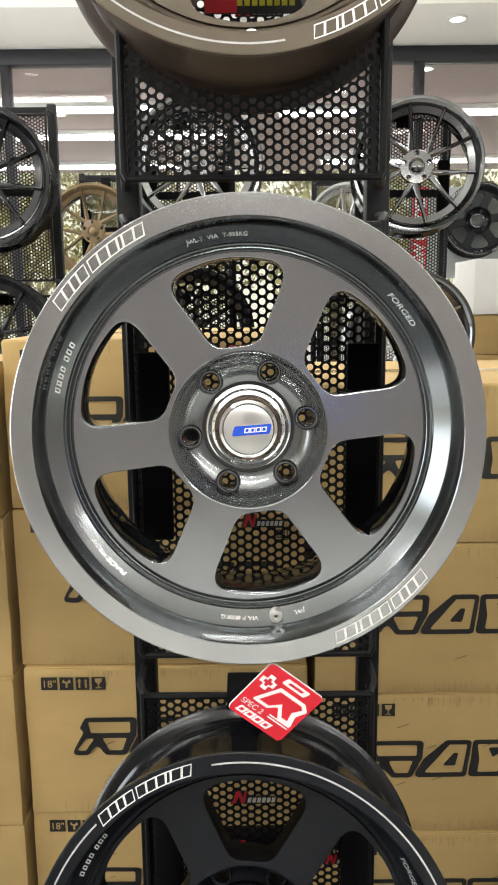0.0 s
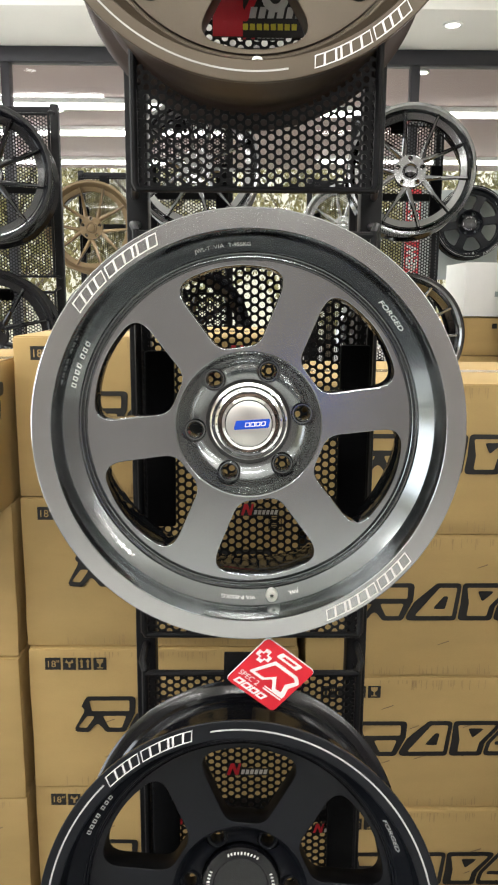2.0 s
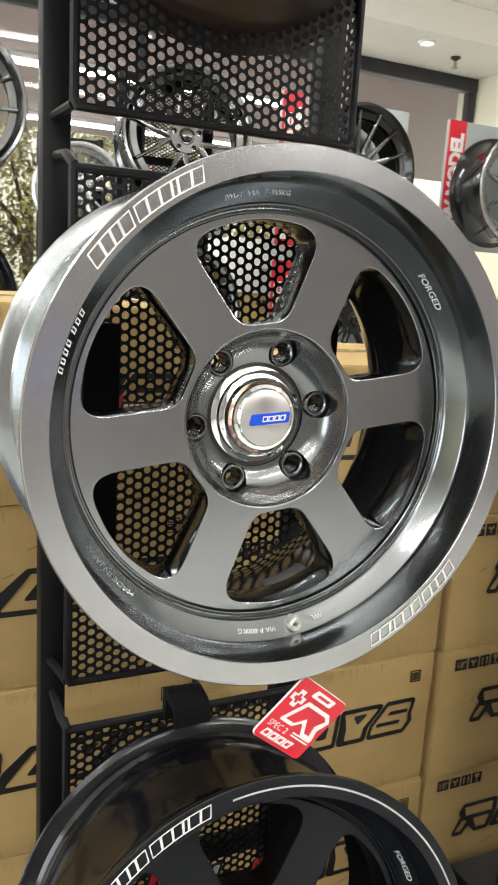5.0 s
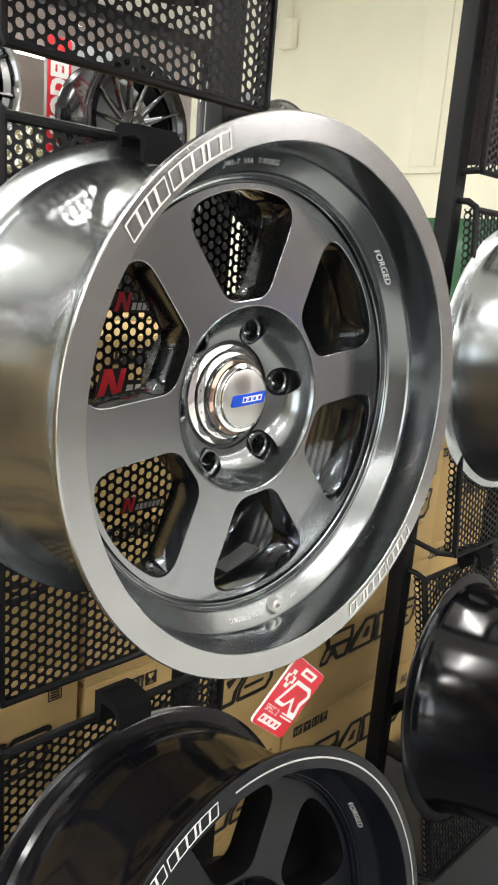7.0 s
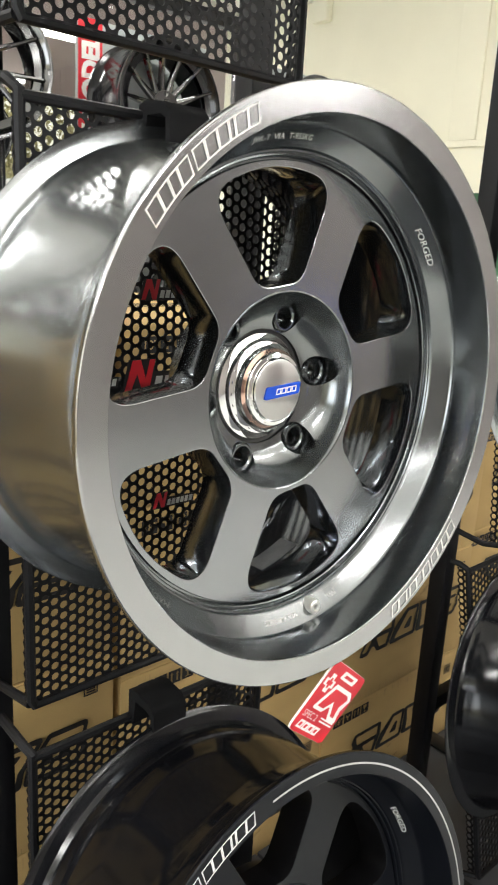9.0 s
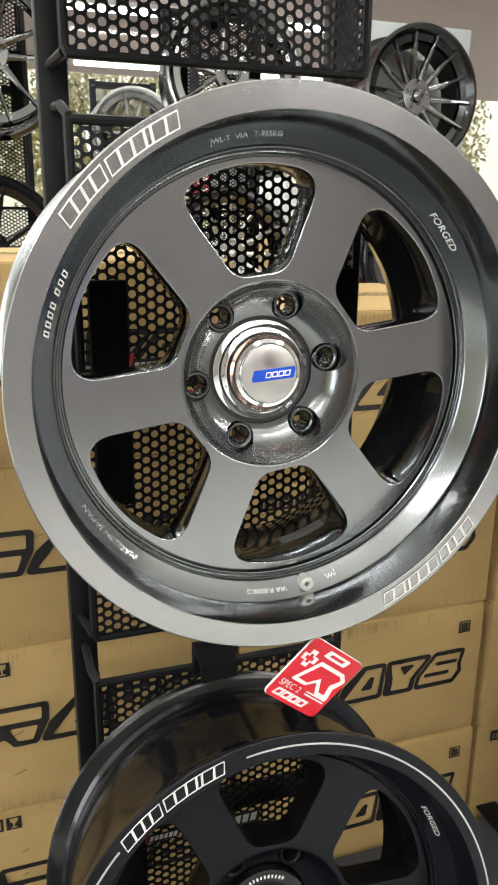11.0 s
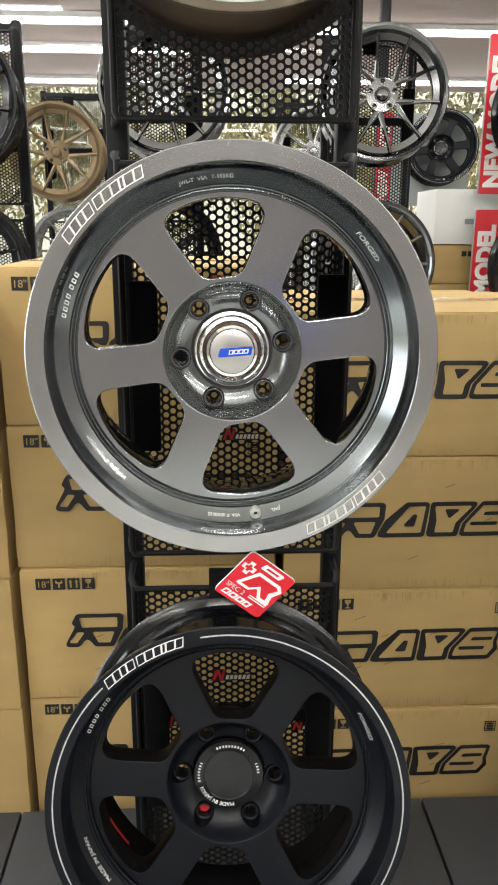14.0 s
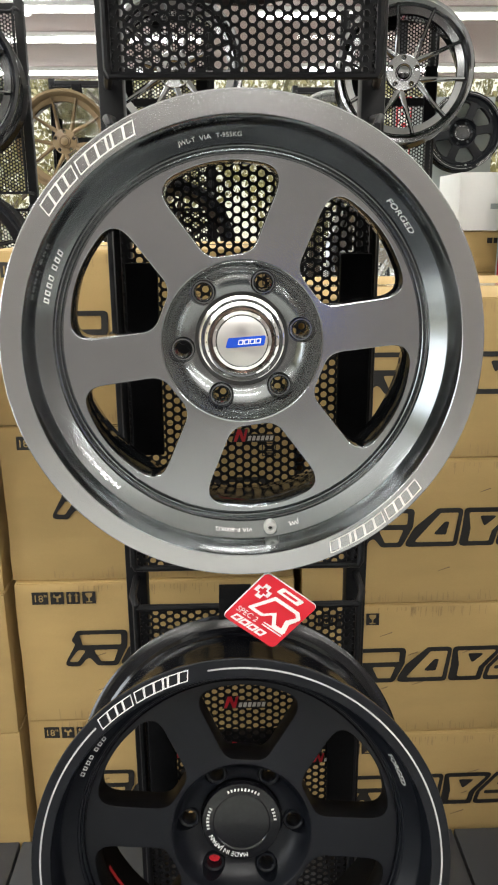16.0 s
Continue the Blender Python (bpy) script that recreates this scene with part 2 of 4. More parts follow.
# Opaque dark colour stands for the darkness behind the side window.
DARK_PANE = material("darkened_window_glass", (0.022, 0.016, 0.020), 0.05, 0.0, 0.2, 1.5, 60, 0.0, 0.0, 0.02)
GREY_BOARD = material("grey_display_board", (0.33, 0.36, 0.36), 0.5, 0.0, 0.05, 6, 400, 0.02)
LABEL_FILM = material("clear_label_film", (0.16, 0.165, 0.17), 0.3, 0.3, 0.3, 60, 500, 0.0)
# Plain blue of the added reflection panels that replace a lit sign.
GLINT_BLUE = material("blue_glint_colour", (0.015, 0.07, 0.55), 0.6, 0.0, 0.1, 8, 500, 0.05)
GREEN = material("green_glass_board", (0.05, 0.13, 0.07), 0.12, 0.0, 0.1, 3, 300, 0.0, 0.5)
WOOD = material("pale_wood_ledge", (0.62, 0.50, 0.30), 0.45, 0.0, 0.12, 4, 200, 0.05, 0.2, 0.08, (1, 8, 8))
# Ground colour paled to bounce sunlight up at the canopy.
ASPHALT = material("paving_paled_for_bounce", (0.36, 0.35, 0.33), 0.9, 0.0, 0.2, 3, 120, 0.4)
BARK = material("bark", (0.10, 0.075, 0.05), 0.9, 0.0, 0.3, 8, 80, 0.8)
LEAF = material("leaf", (0.27, 0.24, 0.085), 0.6, 0.0, 0.55, 0.9, 40, 0.0)
LIGHT = glow("lit_diffuser", (1.0, 0.97, 0.92), 9.0)

GLASS = bpy.data.materials.new("window_glass")
GLASS.use_nodes = True
gt = GLASS.node_tree
gb = gt.nodes["Principled BSDF"]
gb.inputs["Base Color"].default_value = (0.93, 0.95, 0.94, 1)
gb.inputs["Transmission Weight"].default_value, gb.inputs["Roughness"].default_value = 1.0, 0.0
gb.inputs["IOR"].default_value = 1.45

# ---- the room ----
X0, X1, Y0, Y1 = -5.0, 4.0, -4.5, 5.6
LOW = -0.07


def structure(name, bm, mat, label, category):
    return tagged(part(name, bm, mat), label, category, kind="structure")


structure("floor", box_bm(X0 - 0.2, X1 + 0.2, Y0 - 0.2, Y1 + 0.2, LOW - 0.15, LOW), FLOOR, "pale polished tile shop floor", "floor")
structure("wall_east", box_bm(X1, X1 + 0.2, 3.182, Y1 + 0.2, LOW, CEIL + 0.1), PLASTER, "cream painted plaster wall", "wall")
# Unseen wall end, split off in a darker tone for the ring to reflect.
structure("wall_east_end", box_bm(X1, X1 + 0.2, Y0, 0.998, LOW, CEIL + 0.1), MAUVE, "unseen mauve-grey wall end, darkened for the wheel reflections", "wall")
structure("wall_east_sill", box_bm(X1, X1 + 0.2, 1.0, 3.18, LOW, 1.898), PLASTER, "cream wall under the dark side window", "wall")
structure("wall_east_head", box_bm(X1, X1 + 0.2, 1.0, 3.18, 2.95, CEIL + 0.1), PLASTER, "cream wall over the dark side window", "wall")
side = thing("window_2", pose(X1, 0, 0), "side window in a cream frame, its glass coloured dark for the darkness behind", "window", kind="structure")
part("glass", box_bm(0.10, 0.14, 1.0, 3.18, 1.90, 2.948), DARK_PANE, side)
part("casing", box_bm(-0.012, 0.10, 3.12, 3.20, 1.902, 2.95, 0.004), WOOD_TRIM, side, "beige casing")
part("pilaster", box_bm(-0.02, -0.001, 3.285, 3.48, 1.902, 3.148, 0.003), PLASTER, side)
for gy in (1.72, 2.44):
    part("glazing_bar", box_bm(0.06, 0.10, gy - 0.025, gy + 0.025, 1.902, 2.946, 0.003), FRAME, side)
structure("wall_west", box_bm(X0 - 0.2, X0, Y0, -1.9, LOW, CEIL + 0.1), PLASTER, "cream painted plaster wall beside the side window", "wall")
structure("wall_west_end", box_bm(X0 - 0.2, X0, 2.7, Y1 + 0.2, LOW, CEIL + 0.1), PLASTER, "cream painted plaster wall beside the side window", "wall")
structure("wall_west_sill", box_bm(X0 - 0.2, X0, -1.898, 2.698, LOW, 0.35), PLASTER, "low cream wall under the side window", "wall")
structure("wall_west_head", box_bm(X0 - 0.2, X0, -1.898, 2.698, 2.55, CEIL + 0.1), PLASTER, "cream wall over the side window", "wall")
structure("wall_south", box_bm(X0, X1, Y0 - 0.2, Y0, LOW, CEIL + 0.1), MAUVE, "mauve-grey panelled back wall of the shop", "wall")
structure("ceiling", box_bm(X0 - 0.2, X1 + 0.2, Y0 - 0.2, Y1 + 0.2, CEIL, CEIL + 0.2), CEILING, "white painted ceiling", "ceiling")
structure("bulkhead", box_bm(X0, X1 - 0.002, 4.82, Y1, 2.93, CEIL - 0.002, 0.004), CEILING, "white dropped ceiling bulkhead along the window", "ceiling")
structure("trim", box_bm(X1 - 0.03, X1 - 0.001, 1.0, Y1 - 0.1, 1.86, 1.90, 0.004), PLASTER, "cream dado rail on the wall", "trim")

win = thing("window_1", pose(0, Y1, 0), "full-height dark framed shop window with clear glass", "window", kind="structure")
part("head_frame", box_bm(X0, 3.998, -0.05, 0.05, 2.83, 2.928, 0.004), FRAME, win)
part("sill_frame", box_bm(X0, 3.998, -0.05, 0.05, LOW, 0.03, 0.004), FRAME, win)
for mx in (-4.4, -1.64, 1.19, 3.965):
    part("mullion", box_bm(mx - 0.03, mx + 0.03, -0.045, 0.045, 0.032, 2.828, 0.003), FRAME, win)
for a, b in ((-4.36, -1.68), (-1.60, 1.15), (1.23, 3.93)):
    pane = part("pane", box_bm(a, b, -0.004, 0.004, 0.034, 2.826), GLASS, win)
    pane.visible_shadow = False
structure("wall_north", box_bm(X0, X1, Y1 + 0.052, Y1 + 0.2, 2.93, CEIL), PLASTER, "plain wall over the shop window", "wall")
structure("wall_north_end", box_bm(X0, -4.43, Y1 + 0.052, Y1 + 0.2, LOW, 2.928), BROWN_WALL, "brown pier at the window's end", "wall")

# ---- outside ----
structure("ground", box_bm(-60, 60, Y1 + 0.2, 90, -0.3, -0.12), ASPHALT, "forecourt outside the window, paled to bounce light up at the canopy", "ground")
structure("canopy", box_bm(-8, 8, Y1 + 0.21, 10.6, 2.94, 3.15, 0.01), CANOPY, "brown boarded canopy outside the window", "canopy")


def strip_light(m, length, label):
    t = thing("strip_light", m, label, "lamp", "strip lights")
    part("housing", box_bm(-length / 2 - 0.02, length / 2 + 0.02, -0.055, 0.055, 0.0, 0.045, 0.006), WHITE_CARD, t)
    part("diffuser", box_bm(-length / 2, length / 2, -0.045, 0.045, -0.022, -0.002, 0.008), LIGHT, t)
    return t


hung = strip_light(pose(TUBES[0][0], TUBES[0][1], CEIL - 0.046 - HANG), 1.2, "unseen white LED strip light on two thin wires, lowered so added uplight reaches the ceiling")
for wx in (-0.5, 0.5):
    part("wire", box_bm(wx - 0.002, wx + 0.002, -0.002, 0.002, 0.046, HANG + 0.046), STEEL, hung)
first = strip_light(pose(TUBES[6][0], TUBES[6][1], CEIL - 0.046), 1.2, "white LED strip light fixed to the ceiling")
for tx, ty in TUBES[1:6] + TUBES[7:]:
    copy_thing(hung if ty < 0 else first, pose(tx, ty, CEIL - 0.046 - (HANG if ty < 0 else 0.0)))
outer = strip_light(pose(-2.2, 7.0, 2.893), 3.4, "long white strip light under the canopy")
for ox, oy in ((-1.9, 8.1), (-2.3, 9.8), (2.0, 7.2), (2.6, 9.6)):
    copy_thing(outer, pose(ox, oy, 2.893))


def downlight(m):
    t = thing("downlight", m, "round recessed white downlight in the ceiling", "lamp", "downlights")
    part("rim", lathe("rim", [(0.045, 0.0), (0.06, 0.0), (0.062, 0.004), (0.062, 0.012), (0.045, 0.012)], 32), WHITE_CARD, t, m=pose(0, 0, 0, 90, 0, 0))
    part("lens", lathe("lens", [(0.0005, 0.003), (0.045, 0.003)], 32), LIGHT, t, m=pose(0, 0, 0, 90, 0, 0))
    return t


d = downlight(pose(1.3, 5.05, 2.917))
for dx, dy in ((-1.6, 5.1), (3.08, 5.02)):
    copy_thing(d, pose(dx, dy, 2.917))
for dx, dy in ((1.35, 6.1), (-1.7, 7.4)):
    copy_thing(d, pose(dx, dy, 2.927))


def tree(m, height, spread, seed, count=6500):
    rnd = random.Random(seed)
    t = thing("tree", m, "leafy sunlit street tree with yellow-green foliage", "tree", "trees outside")
    bm = bmesh.new()
    limbs = [(Vector((0, 0, 0)), Vector((0.05, 0, height * 0.55)), 0.11, 0.06)]
    for k in range(7):
        a = 2 * math.pi * k / 7 + rnd.random()
        b = Vector((0, 0, height * (0.3 + 0.05 * k)))
        limbs.append((b, b + Vector((math.cos(a) * spread * 0.7, math.sin(a) * spread * 0.7, height * 0.25)), 0.05, 0.012))
    for a, b, r0, r1 in limbs:
        q = (b - a).to_track_quat("Z", "Y").to_matrix().to_4x4()
        bmesh.ops.create_cone(bm, segments=8, radius1=r0, radius2=r1, depth=(b - a).length, cap_ends=True, matrix=Matrix.Translation((a + b) / 2) @ q)
    part("trunk", bm, BARK, t)
    verts, faces = [], []
    for _ in range(count):
        while True:
            p = Vector((rnd.uniform(-1, 1), rnd.uniform(-1, 1), rnd.uniform(-1, 1)))
            if p.length < 1 and noise.noise(p * 2.3 + Vector((seed, 0, 0))) > -0.12:
                break
        c = Vector((p.x * spread, p.y * spread, height * 0.62 + p.z * height * 0.42))
        e = Euler((rnd.uniform(0, 6), rnd.uniform(0, 6), rnd.uniform(0, 6))).to_matrix()
        s = rnd.uniform(0.03, 0.07)
        k = len(verts)
        verts += [c + e @ Vector(v) * s for v in ((-1, 0, 0), (-0.2, -0.5, 0.1), (1, 0, 0), (-0.2, 0.5, 0.1))]
        faces.append((k, k + 1, k + 2, k + 3))
    part("crown", mesh("crown", verts, faces), LEAF, t)
    return t


for i, (px, py, hh, sp) in enumerate([(-3.6, 12.5, 4.2, 1.6), (-1.2, 13.2, 4.6, 1.7), (1.4, 12.4, 4.0, 1.5), (3.8, 12.8, 4.4, 1.7), (6.6, 13.0, 4.5, 1.8), (-6.4, 13.0, 4.4, 1.8)]):
    tree(pose(px, py, -0.12), hh, sp, i + 3)
structure("pale_building", box_bm(-30, 30, 24, 25, -0.12, 6, 0.02), PLASTER, "pale building across the street", "building")

# ---- platform ----
for a, b in ((-2.25, -1.345), (-1.34, -0.455), (-0.45, 0.435), (0.44, 1.325), (1.33, 2.25)):
    # Front row is unseen, added to darken what the wheel lip reflects.
    for y0, y1 in ((0.35, 1.288), (-0.55, 0.345))[:2 if b < 0.44 else 1]:
        structure("platform", box_bm(a, b, y0, y1, LOW + 0.002, 0.0, 0.003), CARPET, "dark grey display platform panel on the floor, front row added unseen for reflections", "platform")


# ---- alloy wheels ----
ALONG, INTO = Vector((0.0155, -0.0120)).normalized(), Vector((-0.0120, -0.0155)).normalized()


def cone_text(words, size, start, r0=0.2180, d0=0.0498, face=False, wide=1.0, slant=0.0):
    """Words that run clockwise from the start angle on the inner lip, their tops outward."""
    me = text_mesh(words, size)
    along, into = (ALONG, INTO) if not face else (Vector((1, 0)), Vector((0, -1)))
    for v in me.vertices:
        th = radians(start) - (v.co.x * wide + v.co.y * slant) / r0
        s = v.co.y - size * 0.36
        r = r0 + along.x * s + into.x * 0.0007
        dd = d0 + along.y * s + into.y * 0.0007
        v.co = (r * math.cos(th), dd, r * math.sin(th))
    return me


def ring_plate(loops, r0, start, d0, cone=False):
    """Flat shapes drawn in (x along the arc, y outward) bent round the wheel."""
    data = plate(loops, 0.0)
    along, into = (ALONG, INTO) if cone else (Vector((1, 0)), Vector((0, -1)))
    for v in data.vertices:
        th = radians(start) - v.co.x / r0
        r = r0 + along.x * v.co.z + into.x * 0.0007
        dd = d0 + along.y * v.co.z + into.y * 0.0007
        v.co = (r * math.cos(th), dd, r * math.sin(th))
    return data


def brand_blocks(start, d0, r0=0.2408, h=0.0068):
    """A curved row of ten outlined slanted blocks in two groups."""
    blocks, x = [], 0.0
    for w in (0.0140, 0.0118, 0.0100, 0.0126, 0, 0.0126, 0.0128, 0.0116, 0.0060, 0.0132, 0.0116):
        if not w:
            x += 0.0036
            continue
        k, e = 0.0019, 0.0012
        outer = [(x - k, -h), (x + w - k, -h), (x + w + k, h), (x + k, h)]
        inner = [(x - k + e, -h + e), (x + w - k - e, -h + e), (x + w + k - e, h - e), (x + k + e, h - e)]
        blocks.append(ring_plate([outer, inner], r0, start, d0))
        x += w + 0.0002
    return blocks


def window_loop(angle):
    """One opening between two spokes, as a rounded trapezium with a curved outer side."""
    ca, sa = math.cos(radians(angle)), math.sin(radians(angle))
    corners = [(0.0955, -0.0258), (0.1808, -0.0742), (0.2003, 0.0), (0.1808, 0.0742), (0.0955, 0.0258)]
    loop = rounded(corners, [0.025, 0.025, 0.5, 0.025, 0.025], 11)
    return [(x * ca - y * sa, x * sa + y * ca) for x, y in loop]


RIM = [(0.198, 0.0665), (0.2000, 0.0665), (0.2004, 0.0700), (0.2026, 0.0700), (0.2031, 0.0645), (0.2038, 0.0638), (0.2056, 0.0640), (0.2061, 0.0602), (0.2068, 0.0592), (0.2082, 0.0589), (0.2092, 0.0569),
       (0.2100, 0.0560), (0.2255, 0.0440), (0.2268, 0.0420), (0.2276, 0.0370), (0.2284, 0.0035), (0.2292, 0.0008)]
FACE_RING = [(0.2292, 0.0008), (0.2298, 0.0), (0.2515, 0.0), (0.2524, 0.0005), (0.2528, 0.0018)]
BARREL = [(0.2528, 0.0018), (0.2526, 0.0065), (0.251, 0.0095), (0.2445, 0.0125), (0.2335, 0.0165), (0.2300, 0.0215), (0.2290, 0.030), (0.2292, 0.036),
          (0.2270, 0.046), (0.2215, 0.060), (0.2185, 0.080), (0.2180, 0.12), (0.2192, 0.16), (0.2225, 0.195), (0.2268, 0.216), (0.2290, 0.224),
          (0.2300, 0.232), (0.2340, 0.238), (0.2440, 0.241), (0.2505, 0.2435), (0.2526, 0.2455), (0.2526, 0.2465), (0.250, 0.2475), (0.246, 0.2475),
          (0.238, 0.2455), (0.226, 0.237), (0.218, 0.222), (0.213, 0.19), (0.2125, 0.12), (0.2105, 0.10), (0.201, 0.098), (0.196, 0.098)]
HUB = [(0.0915, 0.0655), (0.0903, 0.0660), (0.0892, 0.0675), (0.0874, 0.0720), (0.0850, 0.0780), (0.0815, 0.0845), (0.0770, 0.0905), (0.0715, 0.0955), (0.0655, 0.0990), (0.0600, 0.1010), (0.0550, 0.1018)]


def barrel_profile(width, rear):
    """The barrel stretched to a width, with its own rear flange radius."""
    k = (width - 0.05) / (0.2475 - 0.05)
    points = [(r * (rear / 0.2526 if d > 0.2 else 1), 0.05 + (d - 0.05) * k if d > 0.05 else d) for r, d in BARREL]
    return points[:24], points[23:]


def bored(me, tools):
    """A mesh with bores cut into it."""
    a = new("tmp", me)
    for tool in tools:
        b = new("tmp", tool)
        mod = a.modifiers.new("bore", "BOOLEAN")
        mod.operation, mod.object, mod.solver = "DIFFERENCE", b, "EXACT"
    bpy.context.view_layer.update()
    out = bpy.data.meshes.new_from_object(a.evaluated_get(bpy.context.evaluated_depsgraph_get()))
    for mod in list(a.modifiers):
        bpy.data.objects.remove(mod.object)
    bpy.data.objects.remove(a)
    return clean(out, 22)


def bore(angle, radius=0.0152, depth=0.050):
    bm = bmesh.new()
    bmesh.ops.create_cone(bm, segments=28, radius1=radius, radius2=radius, depth=depth, cap_ends=True,
                          matrix=Matrix.Translation((0.0698 * math.cos(radians(angle)), 0.0795, 0.0698 * math.sin(radians(angle)))) @ Matrix.Rotation(radians(90), 4, "X"))
    me = bpy.data.meshes.new("bore")
    bm.to_mesh(me)
    bm.free()
    return me


HUB_MESH = []


def hub_mesh():
    if not HUB_MESH:
        solid = lathe("hub", HUB + [(0.0550, 0.125), (0.0915, 0.125)], 180, True)
        bm = bmesh.new()
        bm.from_mesh(solid)
        bmesh.ops.recalc_face_normals(bm, faces=bm.faces)
        bm.to_mesh(solid)
        bm.free()
        HUB_MESH.append(bored(solid, [bore(9 + 60 * k) for k in range(6)] + [bore(9 + 60 * k, 0.0088, 0.14) for k in range(6)]))
    return HUB_MESH[0].copy()


def alloy_wheel(m, colours, label, cap, stripe=False, spin=0.0, width=0.2475, rear=0.2510, plug=False):
    """A six-spoke deep-dish wheel; its local -Y side is the face."""
    face, lip, rim, barrel, inner, ink = colours
    t = thing("alloy_wheel", m, label, "wheel", "wheels on the racks")
    w = Matrix.Rotation(radians(-spin), 4, "Y")
    outside, inside = barrel_profile(width, rear)
    part("barrel", lathe("barrel", outside, 144), barrel, t)
    part("inner_barrel", lathe("inner_barrel", inside, 144), inner, t)
    band = part("lip", lathe("lip", RIM, 144), rim, t)
    ring = part("face_ring", lathe("face_ring", FACE_RING, 144), lip, t)
    disc = plate([circle(0.2, 144), circle(0.0908, 96)] + [window_loop(97.4 + 60 * k) for k in range(6)], 0.0200, 0.0008)
    disc.transform(Matrix.Translation((0, 0.087, 0)))
    disc.materials.append(face)
    # Spoke sides get a colour darkened for shade, fronts keep the face colour.
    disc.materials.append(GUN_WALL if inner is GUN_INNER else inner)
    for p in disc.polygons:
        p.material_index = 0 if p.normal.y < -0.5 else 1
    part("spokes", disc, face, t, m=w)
    hub = part("hub", hub_mesh(), rim, t, m=w)
    floor = plate([circle(0.0552, 72)], 0.010, 0.0006)
    floor.transform(Matrix.Translation((0, 0.1290, 0)))
    part("hub_floor", floor, rim, hub)
    seat = lathe("lug_seat", [(0.0090, 0.112), (0.0090, 0.1035), (0.0098, 0.0990), (0.0112, 0.0975), (0.0128, 0.0975), (0.0136, 0.0990), (0.0142, 0.1045)], 24)
    for k in range(6):
        a = radians(9 + 60 * k)
        part("lug_seat", seat, rim, hub, m=Matrix.Translation((0.0698 * math.cos(a), 0, 0.0698 * math.sin(a))))
    if plug:
        q = radians(9 + 60 * 4)
        part("lug_plug", lathe("lug_plug", [(0.0005, 0.1100), (0.0070, 0.1100), (0.0080, 0.1112), (0.0080, 0.116)], 20), RED, hub, "red plug in one lug hole", m=Matrix.Translation((0.0698 * math.cos(q), 0, 0.0698 * math.sin(q))))
    cap(t, w)
    valve = lathe("valve", [(0.0005, -0.003), (0.0026, -0.003), (0.0028, -0.0122), (0.0034, -0.0130), (0.0062, -0.0130), (0.0072, -0.0118), (0.0076, -0.0080), (0.0076, 0.006)], 28)
    part("valve", valve, NUT, t, "pale metal valve nut", m=w @ pose(0.2165 * math.cos(radians(-82)), 0.0565, 0.2165 * math.sin(radians(-82))))
    for words, size, start, wide, slant in (("JWL-T", 0.0072, 107.4, 0.95, 0), ("VIA", 0.0072, 101.4, 1.15, 0), ("T-955KG", 0.0072, 96.8, 1.0, 0), ("FORGED", 0.0086, 41.5 if stripe else 44.5, 1.36, 0.25),
                                            ("MADE IN JAPAN", 0.0074, 229, 1.42, 0.25), ("VIA P-800KG", 0.0072, -87.5, 1.1, 0), ("JWL", 0.0072, -73, 1.0, 0)):
        part("lettering", cone_text(words, size, start, wide=wide, slant=slant), ink if stripe or start < 200 else GUN_LIP, band, m=w)
    for k in range(7):
        part("maker_block", ring_plate([[(-0.0012, -0.0032), (0.0040, -0.0032), (0.0056, 0.0032), (0.0004, 0.0032)], [(0.0006, -0.0020), (0.0030, -0.0020), (0.0040, 0.0020), (0.0016, 0.0020)]],
             0.2180, 167.5 - math.degrees((0.0082 * k + (0.004 if k > 3 else 0)) / 0.2180), 0.0498, True), ink, band, m=w)
    for s in (144.6, -38.0):
        for block in brand_blocks(s, 0.0):
            part("brand_block", block, WHITE_INK if stripe else GREY_INK, ring, m=w)
    patch, faces = [], []
    for i in range(9):
        q = radians((-64 - 15 * i / 8) if not stripe else (222 - 14 * i / 8))
        for dd in ((0.134, 0.160) if not stripe else (0.150, 0.158)):
            patch.append((0.2119 * math.cos(q), dd, 0.2119 * math.sin(q)))
    faces = [(2 * i, 2 * i + 1, 2 * i + 3, 2 * i + 2) for i in range(8)]
    part("inner_label", mesh("inner_label", patch, faces), LABEL_FILM if not stripe else RED, t, "clear printed label inside the barrel" if not stripe else "red strip inside the barrel")
    if stripe:
        for a0, a1 in ((110, -36), (-74, -214)):
            n, sv, sf = 90, [], []
            for i in range(n + 1):
                q = radians(a0 + (a1 - a0) * i / n)
                sv += [(0.2424 * math.cos(q), -0.0007, 0.2424 * math.sin(q)), (0.2404 * math.cos(q), -0.0007, 0.2404 * math.sin(q))]
            sf = [(2 * i, 2 * i + 1, 2 * i + 3, 2 * i + 2) for i in range(n)]
            part("pinstripe", mesh("pinstripe", sv, sf), STRIPE_INK, t, "thin white pinstripe", m=w)
    return t


